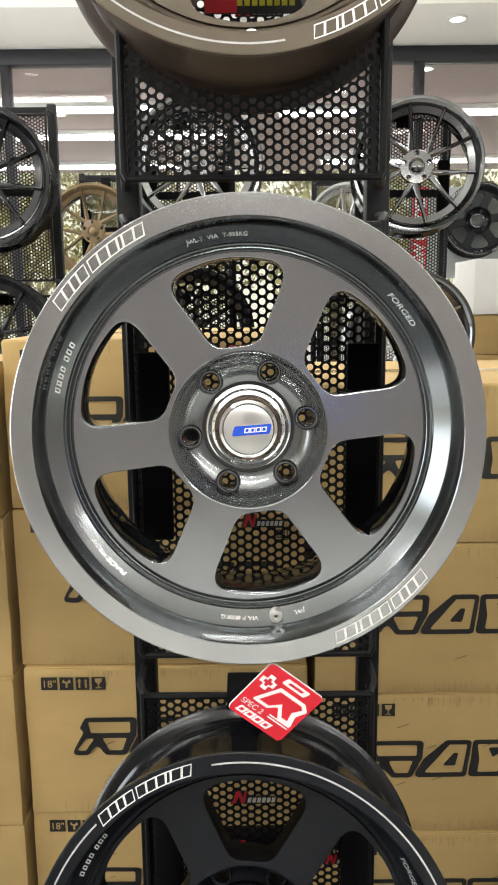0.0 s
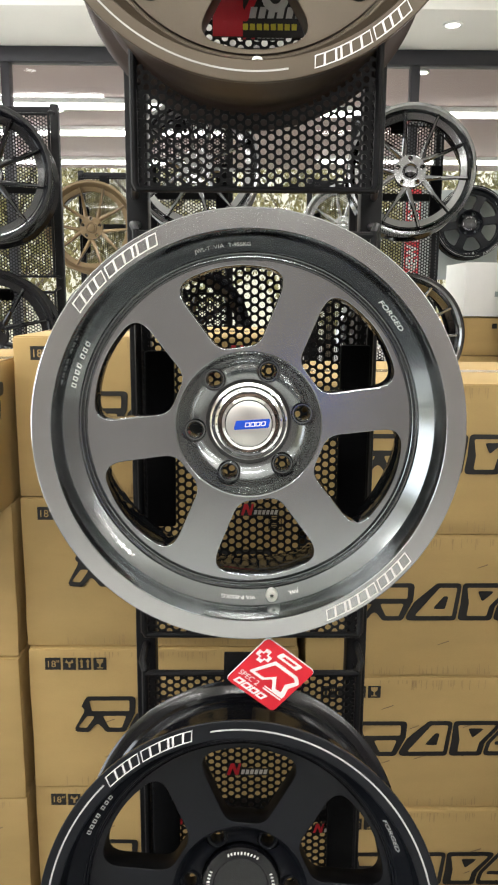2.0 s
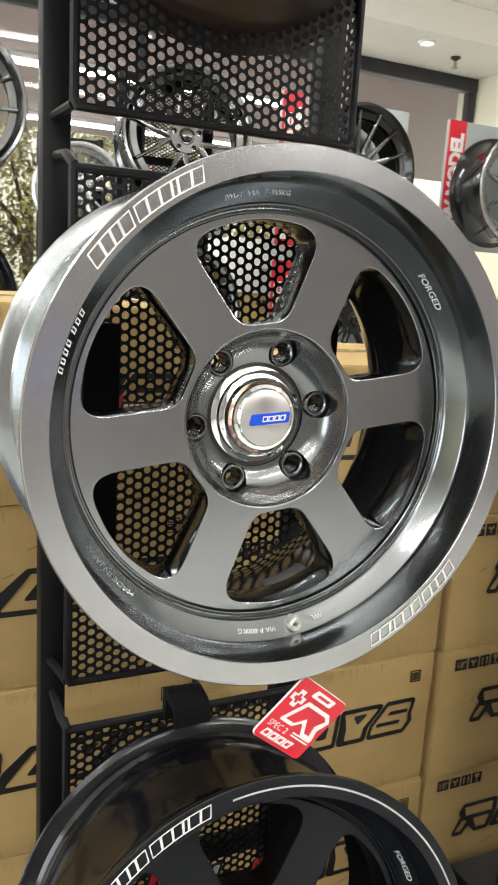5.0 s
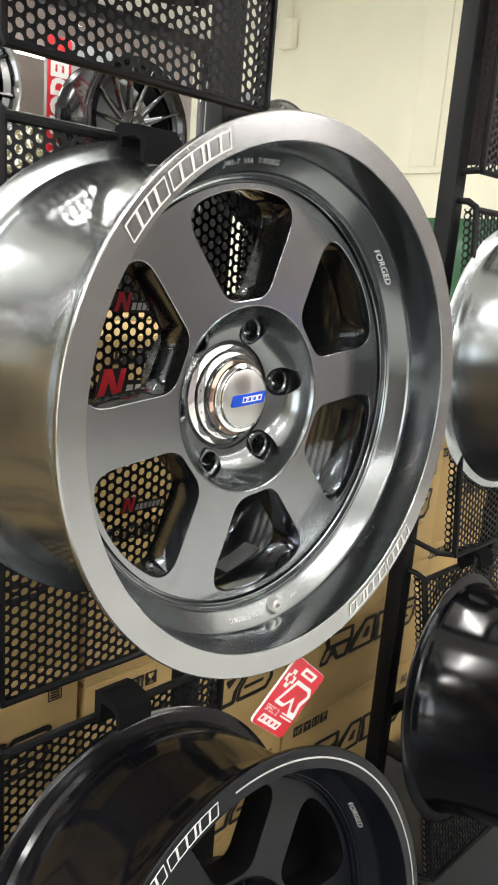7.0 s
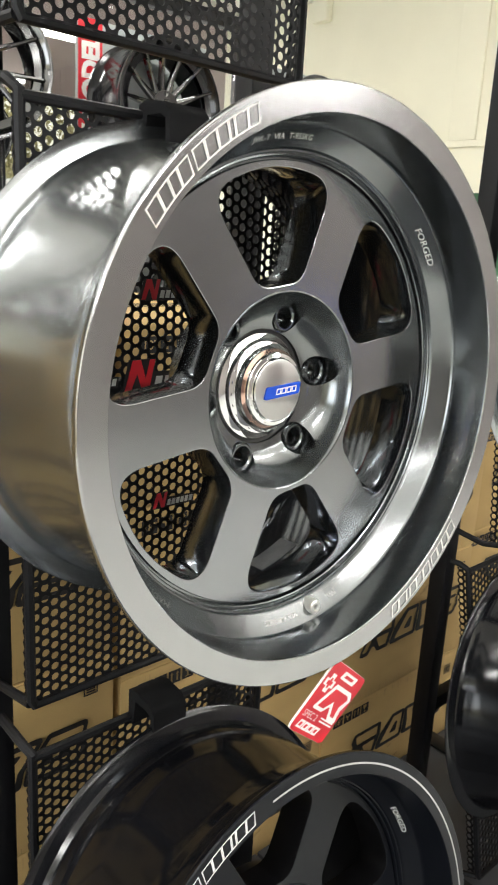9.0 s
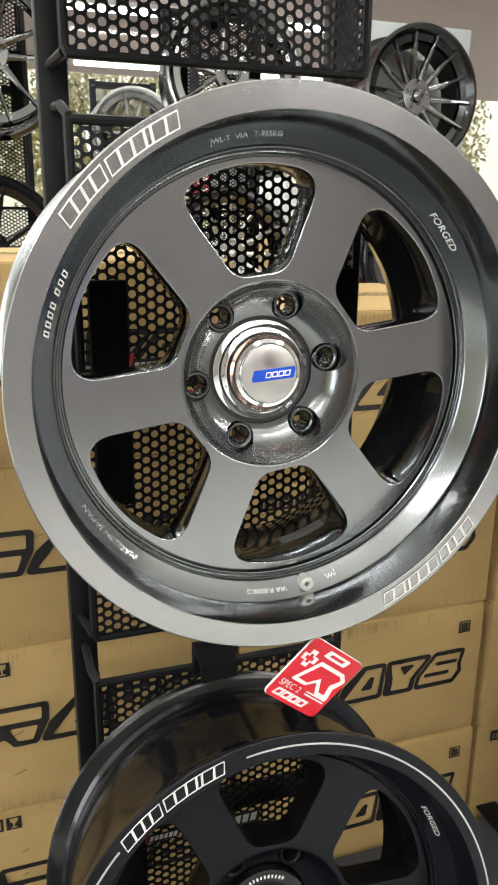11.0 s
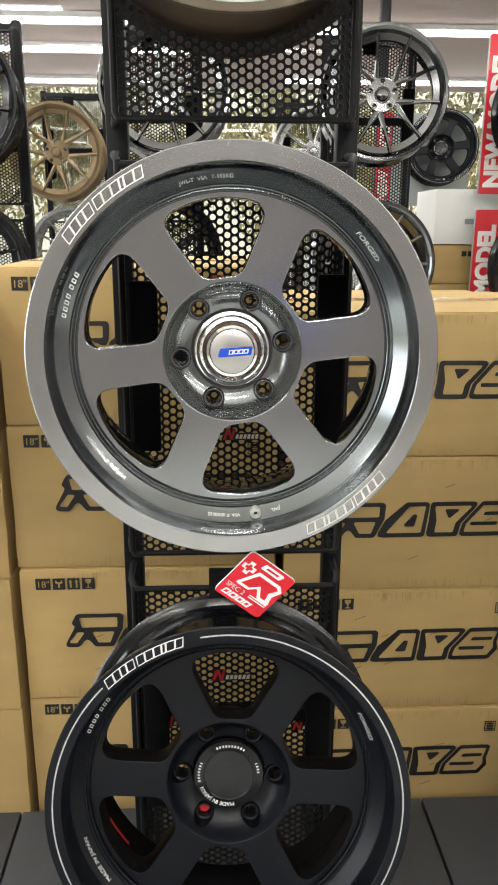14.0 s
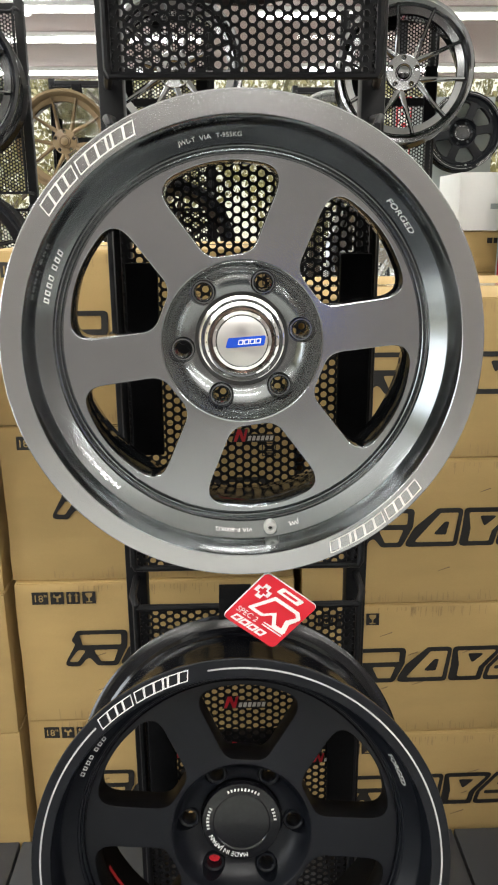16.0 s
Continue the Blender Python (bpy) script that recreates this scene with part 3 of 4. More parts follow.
def chrome_cap(t, w):
    w = w @ pose(0, 0.0112, 0)
    cap = part("centre_cap", lathe("centre_cap", [(0.0520, 0.104), (0.0520, 0.0950), (0.0514, 0.0928), (0.0505, 0.0918), (0.0455, 0.0902), (0.0448, 0.0896), (0.0444, 0.0866), (0.0437, 0.0858),
               (0.0393, 0.0844), (0.0385, 0.0836), (0.0382, 0.0775), (0.0376, 0.0760)], 96), CHROME, t, "stepped chrome centre cap", m=w)
    part("cap_ring", lathe("cap_ring", [(0.0518, 0.108), (0.0560, 0.106), (0.0562, 0.0965), (0.0545, 0.0935), (0.0514, 0.0945)], 72), RUBBER, cap, "black ring")
    part("copper_ring", lathe("copper_ring", [(0.0376, 0.0760), (0.0352, 0.0740), (0.0348, 0.0736)], 96), COPPER, cap, "copper-tinted bevel")
    part("inner_step", lathe("inner_step", [(0.0348, 0.0736), (0.0346, 0.0712), (0.0338, 0.0703), (0.0304, 0.0694), (0.0298, 0.0688), (0.0296, 0.0672), (0.0288, 0.0664)], 96), CHROME, cap)
    part("cap_plate", lathe("cap_plate", [(0.0288, 0.0664), (0.0280, 0.0660), (0.0, 0.0658)], 72), BRUSHED, cap, "spun aluminium plate")
    tick = box_bm(-0.0011, 0.0011, -0.0006, 0.0004, -0.0004, 0.0004)
    tick_mesh = bpy.data.meshes.new("tick")
    tick.to_mesh(tick_mesh)
    tick.free()
    for k in range(24):
        q = 15 * k + 4
        part("tick", tick_mesh, HYPER, cap, m=Matrix.Rotation(radians(-q), 4, "Y") @ pose(0.0415, 0.0851, 0, 0, 0, 17) @ Matrix.Rotation(radians(90), 4, "Y"))
    badge = plate([rounded([(-0.0235, -0.0055), (0.0205, -0.0055), (0.0235, 0.0055), (-0.0195, 0.0055)], 0.002)], 0.0008, 0.0002)
    badge.transform(Matrix.Translation((0.004, 0.0651, -0.0005)) @ Matrix.Rotation(radians(-4), 4, "Y"))
    part("badge", badge, BLUE, cap, "blue badge")
    marks = []
    for k in range(4):
        x = -0.008 + k * 0.0066
        marks += [[(x - 0.0012, -0.0028), (x + 0.0048, -0.0028), (x + 0.0062, 0.0028), (x + 0.0002, 0.0028)], [(x, -0.0018), (x + 0.0038, -0.0018), (x + 0.0047, 0.0018), (x + 0.0011, 0.0018)]]
    mk = plate(marks, 0.0)
    mk.transform(Matrix.Translation((0.004, 0.0640, -0.0005)) @ Matrix.Rotation(radians(-4), 4, "Y"))
    part("badge_mark", mk, WHITE_INK, cap)
    dots = joined("rivets", [lathe("r", [(0.0, -0.0008), (0.0010, -0.0004), (0.0013, 0.0008)], 10) for _ in range(1)])
    for k in range(8):
        a = radians(22 + 45 * k)
        part("rivet", dots, CHROME, cap, m=pose(0.0318 * math.cos(a), 0.0700, 0.0318 * math.sin(a)))


def black_cap(t, w):
    cap = part("centre_cap", lathe("centre_cap", [(0.0525, 0.104), (0.0525, 0.0925), (0.0515, 0.0905), (0.0380, 0.0895), (0.0365, 0.0910), (0.0, 0.0905)], 72), BLACK_GLOSS, t, "flat black centre cap", m=w)
    words = cone_text("MADE IN JAPAN", 0.0085, 292, 0.0445, 0.0899, True)
    part("cap_lettering", words, WHITE_INK, cap)
    bar = [[(0.0, -0.0019), (0.0022, -0.0019), (0.0025, 0.0019), (0.0003, 0.0019)]]
    for start, n in ((125, 10), (35, 4), (203, 7)):
        for k in range(n):
            part("cap_mark", ring_plate(bar, 0.0445, start - math.degrees(0.0046 * k / 0.0445), 0.0899), GREY_INK, cap)


def wheel_pose(x, y, z, tilt, yaw):
    return pose(x, y, z) @ pose(0, 0, 0, 0, 0, yaw) @ pose(0, 0, 0, -tilt, 0, 0)


GUN_SET = (GUN_FACE, GUN_LIP, GUN, GUN_BARREL, GUN_INNER, WHITE_INK)
BLACK_SET = (BLACK_SATIN, BLACK_SATIN, BLACK_SATIN, BLACK_GLOSS, BLACK_INNER, WHITE_INK)
BRONZE_SET = (BRONZE, BRONZE, BRONZE, BRONZE_DARK, BRONZE_DARK, WHITE_INK)
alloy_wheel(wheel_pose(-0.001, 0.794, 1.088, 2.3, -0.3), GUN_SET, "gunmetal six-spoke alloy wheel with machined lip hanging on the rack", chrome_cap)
alloy_wheel(wheel_pose(-0.010, 0.743, 0.474, 12.5, -1.2), BLACK_SET, "satin black six-spoke alloy wheel with white pinstripe on the rack", black_cap, True, -11, 0.222, 0.2415, True)
alloy_wheel(wheel_pose(0.003, 0.845, 1.729, 3.0, 0.0), BRONZE_SET, "matt bronze six-spoke alloy wheel with dark barrel on the rack", black_cap, True, -7, 0.236, 0.2440)

# ---- display racks ----
PITCH, HOLE = 0.0127, 0.0046
PANEL_W, PANEL_H, FLANGE = 0.334, 0.618, 0.024


def perforated(width, height, flange, pitch, hole, fine=True, thick=0.0015):
    """A sheet of upright staggered rows of round holes whose side strips are bent back."""
    total = width + 2 * flange
    cols = int(total / (pitch * 0.845))
    step = total / cols
    rows = int(height / pitch)
    pz = height / rows
    cell = [(step / 3, pz / 2), (2 * step / 3, 0), (step / 3, -pz / 2), (-step / 3, -pz / 2), (-2 * step / 3, 0), (-step / 3, pz / 2)]
    hexa = []
    for k in range(6):
        p, q = cell[k - 1], cell[k]
        hexa += [p, ((p[0] + q[0]) / 2, (p[1] + q[1]) / 2)] if fine else [p]
    rnd = [math.atan2(z, x) for x, z in hexa]
    m = len(hexa)
    verts, faces = [], []
    for i in range(cols):
        for j in range(rows + 1 - i % 2):
            cx, cz = -total / 2 + step * (i + 0.5), pz * (j + (0.5 if i % 2 else 0.0))
            k = len(verts)
            for (hx, hz), a in zip(hexa, rnd):
                z = min(max(cz + hz, 0), height)
                verts += [(cx + hx, 0, z), (cx + hole * math.cos(a), 0, min(max(cz + hole * math.sin(a), 0.0), height)),
                          (cx + hole * math.cos(a), thick, min(max(cz + hole * math.sin(a), 0.0), height))]
            for q in range(m):
                r = (q + 1) % m
                faces.append((k + 3 * q, k + 3 * q + 1, k + 3 * r + 1, k + 3 * r))
                if fine:
                    faces.append((k + 3 * q + 1, k + 3 * q + 2, k + 3 * r + 2, k + 3 * r + 1))
    half, out = width / 2, []
    for x, y, z in verts:
        over = abs(x) - half
        out.append((math.copysign(half - y, x), over, z) if over > 0 else (x, y, z))
    return mesh("perforated_sheet", out, faces, 50)


SHEET = perforated(PANEL_W, PANEL_H, FLANGE, PITCH, HOLE)
SHEET.materials.append(STEEL)
FAR_SHEET = perforated(PANEL_W, PANEL_H, FLANGE, PITCH, HOLE * 1.05, False)
FAR_SHEET.materials.append(STEEL)
hw, ph = PANEL_W / 2 + 0.004, PANEL_H


def rods(reach):
    """The bent frame rod, the top rod and the two lower stays of a panel that stands off its posts."""
    return (rod([(-hw - 0.006, reach, ph + 0.016), (-hw - 0.006, 0.012, ph + 0.010), (-hw, 0.0, ph), (-hw, 0.0, 0.008), (-hw + 0.004, 0.0, 0.0), (hw - 0.004, 0.0, 0.0),
                 (hw, 0.0, 0.008), (hw, 0.0, ph), (hw + 0.006, 0.012, ph + 0.010), (hw + 0.006, reach, ph + 0.016)], 0.0058),
            rod([(-hw, 0.0, ph - 0.004), (hw, 0.0, ph - 0.004)], 0.0056),
            rod([(-hw - 0.012, reach, -0.002), (-hw, 0.002, 0.002)], 0.0056), rod([(hw + 0.012, reach, -0.002), (hw, 0.002, 0.002)], 0.0056))


PAD = bpy.data.meshes.new("pad")
bm = box_bm(-0.0215, 0.0215, -0.016, -0.001, -0.133, 0.133, 0.003)
bm.to_mesh(PAD)
bm.free()
clean(PAD)
PANELS = (1.392, 0.716, 0.036)


def hook_mesh():
    """A felt-wrapped hook: a flat arm from the panel's top that curls over the wheel's rear rim."""
    pr = [(0.012, -0.03), (0.012, 0.012), (-0.002, 0.016), (-0.030, 0.012), (-0.040, 0.002), (-0.040, -0.024), (-0.034, -0.024), (-0.033, -0.002), (-0.024, 0.002), (-0.002, 0.002), (0.002, -0.03)]
    verts = [(x, y, z) for x in (-0.024, 0.024) for y, z in pr]
    n = len(pr)
    faces = [(i, (i + 1) % n, n + (i + 1) % n, n + i) for i in range(n)] + [tuple(range(n)), tuple(range(2 * n - 1, n - 1, -1))]
    me = mesh("hook", verts, faces, 60)
    bm = bmesh.new()
    bm.from_mesh(me)
    bmesh.ops.recalc_face_normals(bm, faces=bm.faces)
    bm.to_mesh(me)
    bm.free()
    return me


HOOK = hook_mesh()


def sticker(parent, x, z, w, red=True):
    """A small printed mark: a slanted red stroke with a grey bar beside it."""
    h = w * 0.30
    base = plate([rounded([(-0.003, -h * 0.06), (w * 0.98, -h * 0.06), (w, h * 0.55), (w * 0.34, h * 0.62), (w * 0.34, h * 1.02), (0.05 * w, h * 1.02)], 0.0015)], 0.0003)
    part("sticker", base, BLACK_INK, parent, "black cut-out sticker", m=pose(x, -0.0020, z))
    a = plate([[(0, 0), (0.07 * w, 0), (0.14 * w, h * 0.6), (0.2 * w, 0), (0.27 * w, 0), (0.34 * w, h), (0.28 * w, h), (0.235 * w, h * 0.4), (0.18 * w, h), (0.09 * w, h)]], 0.0002)
    part("red_mark", a, RED, parent, "red slanted mark", m=pose(x, -0.0028, z))
    bar = plate([[(0, h * 0.08), (w * 0.075, h * 0.08), (w * 0.10, h * 0.46), (w * 0.025, h * 0.46)]], 0.0002)
    for k in range(6):
        part("grey_mark", bar, GREY_INK, parent, m=pose(x + w * (0.33 + 0.105 * k), -0.0028, z))


def display_rack(m, detail=True, off=0.066, tilts=(0, 0, 0)):
    loop_rod, top_rod, low_rod, low_rod_b = rods(off + 0.019)
    t = thing("display_rack", m, "black powder-coated steel wheel rack with perforated panels", "rack", "wheel racks")
    for sx in (-0.177, 0.177):
        part("post", box_bm(sx - 0.0165, sx + 0.0165, off, off + 0.033, 0.006, 2.06, 0.003), STEEL, t)
        part("foot", box_bm(sx - 0.024, sx + 0.024, -0.20, 0.30, 0.0, 0.006, 0.001), STEEL, t)
    for z in (0.33, 1.02, 1.72, 2.02):
        part("rung", box_bm(-0.160, 0.160, off + 0.004, off + 0.029, z, z + 0.03, 0.002), STEEL, t)
    for z, lean in zip(PANELS, tilts):
        sheet = part("panel", SHEET if detail else FAR_SHEET, STEEL, t, m=pose(0, 0, z + ph, -lean, 0, 0) @ pose(0, 0, -ph))
        part("frame_rod", loop_rod, STEEL, sheet)
        part("top_rod", top_rod, STEEL, sheet)
        if lean < 1:
            part("stay", low_rod, STEEL, sheet)
            part("stay", low_rod_b, STEEL, sheet)
        else:
            drop = ph * math.sin(radians(lean)) + off + 0.019
            for side in (-1, 1):
                part("stay", rod([(side * (hw + 0.012), drop, 0.02), (side * (hw + 0.006), 0.03, 0.0), (side * hw, 0.002, 0.002)], 0.0056), STEEL, sheet)
        part("pad", PAD, FELT, sheet, "black felt bumper pad", m=pose(-0.139, 0, 0.315))
        part("pad", PAD, FELT, sheet, "black felt bumper pad", m=pose(0.148, 0, 0.325))
        part("hook", HOOK, FELT, sheet, "felt-wrapped hook", m=pose(-0.020, -0.010, ph + (0.020 if z < 0.5 else -0.006)))
        if detail:
            sticker(sheet, -0.019, 0.197, 0.060)
            sticker(sheet, -0.040, 0.435, 0.070)
            sticker(sheet, -0.060, 0.336, 0.117)
            sticker(sheet, -0.132, 0.344, 0.066)
            sticker(sheet, 0.104, 0.328, 0.055)
    return t


RACK_Y = 1.056
rack = display_rack(pose(0.009, RACK_Y, 0.0))
display_rack(pose(0.868, RACK_Y - 0.006, 0.0), True, 0.032, (0, 5.2, 10.5))

# shop card clipped behind the bronze wheel
card = thing("shop_card", pose(0.012, RACK_Y - 0.003, 1.627), "small red and black shop card fixed to the panel", "sign")
part("card", box_bm(-0.064, 0.064, -0.001, 0.001, -0.036, 0.036, 0.0006), BLACK_INK, card)
part("red_field", plate([[(-0.063, -0.035), (-0.022, -0.035), (-0.022, 0.035), (-0.063, 0.035)]], 0.0002), RED, card, m=pose(0, -0.0015, 0))
part("mark", plate([[(-0.05, -0.016), (-0.043, -0.016), (-0.036, 0.002), (-0.026, -0.016), (-0.016, -0.016), (0.0, 0.018), (-0.01, 0.018), (-0.02, -0.002), (-0.03, 0.018), (-0.038, 0.018)]], 0.0002), RED, card, m=pose(0, -0.0020, 0))
for k in range(6):
    part("grey_bar", plate([[(-0.014 + 0.0125 * k, -0.012), (-0.005 + 0.0125 * k, -0.012), (-0.002 + 0.0125 * k, 0.002), (-0.011 + 0.0125 * k, 0.002)]], 0.0002), GREY_INK, card, m=pose(0, -0.0022, 0))
for k in range(8):
    part("yellow_bar", plate([[(-0.022 + 0.0095 * k, -0.027), (-0.015 + 0.0095 * k, -0.027), (-0.015 + 0.0095 * k, -0.019), (-0.022 + 0.0095 * k, -0.019)]], 0.0002), YELLOW_INK, card, m=pose(0, -0.0022, 0))
part("picture", lathe("picture", [(0.008, 0), (0.018, 0), (0.0185, 0.0004)], 24), GREY_INK, card, m=pose(0.022, -0.0022, 0.014))

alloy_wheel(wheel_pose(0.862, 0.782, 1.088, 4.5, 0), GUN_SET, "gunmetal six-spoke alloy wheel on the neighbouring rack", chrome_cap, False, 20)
alloy_wheel(wheel_pose(0.85, 0.758, 0.42, 9.5, 4), BLACK_SET, "gloss black six-spoke alloy wheel on the neighbouring rack", black_cap, True, 14)

# ---- hang tag ----
tag = thing("hang_tag", pose(0.0275, 0.801, 0.781) @ pose(0, 0, 0, 10, 0, 0) @ pose(0, 0, 0, 0, 40.5, 0) @ Matrix.Diagonal((1.13, 1, 1.15, 1)), "square red hang tag with rounded corners below the wheel", "tag")
part("card", plate([rounded([(-0.0345, -0.0345), (0.0345, -0.0345), (0.0345, 0.0345), (-0.0345, 0.0345)], 0.006)], 0.0008, 0.0002), WHITE_CARD, tag)
part("red_face", plate([rounded([(-0.0343, -0.0343), (0.0343, -0.0343), (0.0343, 0.0343), (-0.0343, 0.0343)], 0.006)], 0.0001), RED, tag, m=pose(0, -0.0016, 0))
big = [rounded([(-0.024, -0.012), (-0.010, 0.0155), (0.020, 0.0155), (0.027, 0.009), (0.022, -0.003), (0.026, -0.0155), (0.010, -0.0155), (0.002, -0.004), (-0.006, -0.012)], 0.002),
       [(-0.018, -0.0085), (-0.0075, 0.0115), (0.018, 0.0115), (0.022, 0.008), (0.016, -0.001), (0.019, -0.0115), (0.012, -0.0115), (0.003, 0.001), (-0.006, -0.0085)]]
part("white_mark", plate(big, 0.0001), WHITE_CARD, tag, "bold white outlined shape", m=pose(0.003, -0.0019, 0.002) @ Matrix.Diagonal((1.08, 1, 1.0, 1)))
cross = [(-0.0035, -0.009), (0.0035, -0.009), (0.0035, -0.0035), (0.009, -0.0035), (0.009, 0.0035), (0.0035, 0.0035), (0.0035, 0.009), (-0.0035, 0.009), (-0.0035, 0.0035), (-0.009, 0.0035), (-0.009, -0.0035), (-0.0035, -0.0035)]
part("white_cross", plate([cross, [(x * 0.55, z * 0.55) for x, z in cross]], 0.0001), WHITE_CARD, tag, m=pose(-0.0225, -0.0019, 0.0145))
part("small_mark", plate([rounded([(-0.016, -0.004), (0.013, -0.004), (0.016, 0.004), (-0.013, 0.004)], 0.0018), [(-0.010, -0.0015), (0.008, -0.0015), (0.010, 0.0015), (-0.008, 0.0015)]], 0.0001), WHITE_CARD, tag, m=pose(0.004, -0.0019, 0.0265))
spec = text_mesh("SPEC 2", 0.0092)
spec.transform(Matrix.Rotation(radians(90), 4, "X"))
part("lettering", spec, WHITE_CARD, tag, m=pose(-0.030, -0.0022, -0.0195))
part("small_bars", plate([[(0.004, -0.0135 - 0.003 * k), (0.030, -0.0135 - 0.003 * k), (0.030, -0.0150 - 0.003 * k), (0.004, -0.0150 - 0.003 * k)] for k in range(2)], 0.0001), WHITE_CARD, tag, m=pose(0, -0.0019, 0.000))
part("brand_bar", plate([[(-0.028 + 0.0105 * k, -0.0305), (-0.0185 + 0.0105 * k, -0.0305), (-0.0155 + 0.0105 * k, -0.0225), (-0.025 + 0.0105 * k, -0.0225)] for k in range(4)] + [[(-0.0252 + 0.0105 * k, -0.0284), (-0.0205 + 0.0105 * k, -0.0284), (-0.0188 + 0.0105 * k, -0.0246), (-0.0235 + 0.0105 * k, -0.0246)] for k in range(4)], 0.0001), WHITE_CARD, tag, m=pose(0, -0.0019, 0))
part("string", rod([(-0.030, 0.0, 0.032), (-0.033, 0.004, 0.040), (-0.031, 0.010, 0.048)], 0.0006), WHITE_CARD, tag)

# ---- cartons ----
LOGO = [([(0.0, 0.0), (0.082, 0.0), (0.125, 0.045), (0.165, 0.0), (0.262, 0.0), (0.312, 0.085), (0.318, 0.16), (0.075, 0.16), (0.045, 0.115), (0.065, 0.1)],
         [[(0.086, 0.142), (0.286, 0.142), (0.284, 0.094), (0.098, 0.094)], [(0.026, 0.019), (0.070, 0.019), (0.114, 0.072), (0.074, 0.072)], [(0.150, 0.073), (0.268, 0.073), (0.244, 0.019), (0.182, 0.019)]]),
        ([(0.268, 0.0), (0.525, 0.0), (0.548, 0.16), (0.425, 0.16), (0.318, 0.08)],
         [[(0.320, 0.019), (0.506, 0.019), (0.526, 0.141), (0.440, 0.141)], [(0.408, 0.050), (0.470, 0.050), (0.484, 0.104), (0.462, 0.104)]]),
        ([(0.552, 0.16), (0.815, 0.16), (0.715, 0.06), (0.70, 0.0), (0.532, 0.0), (0.545, 0.07)],
         [[(0.574, 0.141), (0.774, 0.141), (0.688, 0.062), (0.676, 0.019), (0.578, 0.019), (0.586, 0.075)], [(0.626, 0.126), (0.712, 0.126), (0.650, 0.082)]]),
        ([(0.705, 0.0), (0.935, 0.0), (0.985, 0.05), (0.975, 0.085), (1.0, 0.16), (0.822, 0.16), (0.725, 0.062)],
         [[(0.828, 0.141), (0.976, 0.141), (0.957, 0.088), (0.960, 0.055), (0.926, 0.019), (0.732, 0.019), (0.744, 0.058)], [(0.842, 0.112), (0.954, 0.112), (0.946, 0.096), (0.828, 0.096)], [(0.768, 0.066), (0.914, 0.066), (0.902, 0.050), (0.764, 0.050)]])]
LOGO_W = 0.395
LOGO_MESH = []
for shell, cuts in LOGO:
    LOGO_MESH.append(plate([rounded([(x * LOGO_W, z * LOGO_W * 1.2) for x, z in shell], 0.009, 4)] + [rounded([(x * LOGO_W, z * LOGO_W * 1.2) for x, z in c], 0.003, 2) for c in cuts], 0.0003))
SQUARE = [(-0.0125, -0.0125), (0.0125, -0.0125), (0.0125, 0.0125), (-0.0125, 0.0125)]
PICTO = [plate([SQUARE, [(-0.002, -0.008), (0.002, -0.008), (0.002, 0.0), (0.008, 0.002), (0.006, 0.009), (0.002, 0.004), (-0.002, 0.004), (-0.006, 0.009), (-0.008, 0.002), (-0.002, 0.0)]], 0.0003),
         plate([SQUARE, [(-0.008, -0.009), (-0.004, -0.009), (-0.004, 0.004), (-0.002, 0.004), (-0.006, 0.010), (-0.010, 0.004), (-0.008, 0.004)], [(0.004, -0.009), (0.008, -0.009), (0.008, 0.004), (0.010, 0.004), (0.006, 0.010), (0.002, 0.004), (0.004, 0.004)]], 0.0003),
         plate([SQUARE, [(-0.006, -0.010), (0.006, -0.010), (0.006, -0.008), (0.0015, -0.007), (0.0015, -0.001), (0.006, 0.003), (0.007, 0.010), (-0.007, 0.010), (-0.006, 0.003), (-0.0015, -0.001), (-0.0015, -0.007), (-0.006, -0.008)]], 0.0003)]
SIZE_PLATE = plate([[(-0.015, -0.0125), (0.015, -0.0125), (0.015, 0.0125), (-0.015, 0.0125)]], 0.0003)
KANJI = plate([SQUARE, [(-0.0105, -0.0105), (0.0105, -0.0105), (0.0105, 0.0105), (-0.0105, 0.0105)]] + [[(-0.008, -0.008 + 0.0042 * k), (0.008, -0.008 + 0.0042 * k), (0.008, -0.0055 + 0.0042 * k), (-0.008, -0.0055 + 0.0042 * k)] for k in range(4)], 0.0003)
EIGHTEEN = text_mesh('18"', 0.020)
EIGHTEEN.transform(Matrix.Rotation(radians(90), 4, "X"))
TWENTY = text_mesh('20"', 0.132)
TWENTY.transform(Matrix.Rotation(radians(90), 4, "X") @ Matrix.Diagonal((0.62, 1, 1, 1)))


def carton_body(w, dpt, h, seed):
    """A cardboard box with soft worn edges, slightly bulged faces and an open seam under the lid flaps."""
    rnd = random.Random(seed)
    bm = box_bm(-w / 2, w / 2, 0, dpt, 0, h, 0.0)
    bmesh.ops.subdivide_edges(bm, edges=bm.edges[:], cuts=5, use_grid_fill=True)
    for v in bm.verts:
        u, q = (v.co.x / w) * 2, (v.co.z / h) * 2 - 1
        bulge = (1 - u * u) * (1 - q * q)
        if v.co.y < 1e-4:
            v.co.y -= 0.004 * bulge * rnd.uniform(0.6, 1.0)
        v.co += Vector((rnd.uniform(-1, 1), rnd.uniform(-1, 1), rnd.uniform(-0.4, 0.4))) * 0.0009
    sharp = [e for e in bm.edges if len(e.link_faces) == 2 and e.calc_face_angle() > 1.0]
    bmesh.ops.bevel(bm, geom=sharp, offset=0.0035, segments=2, profile=0.6, affect="EDGES")
    return bm


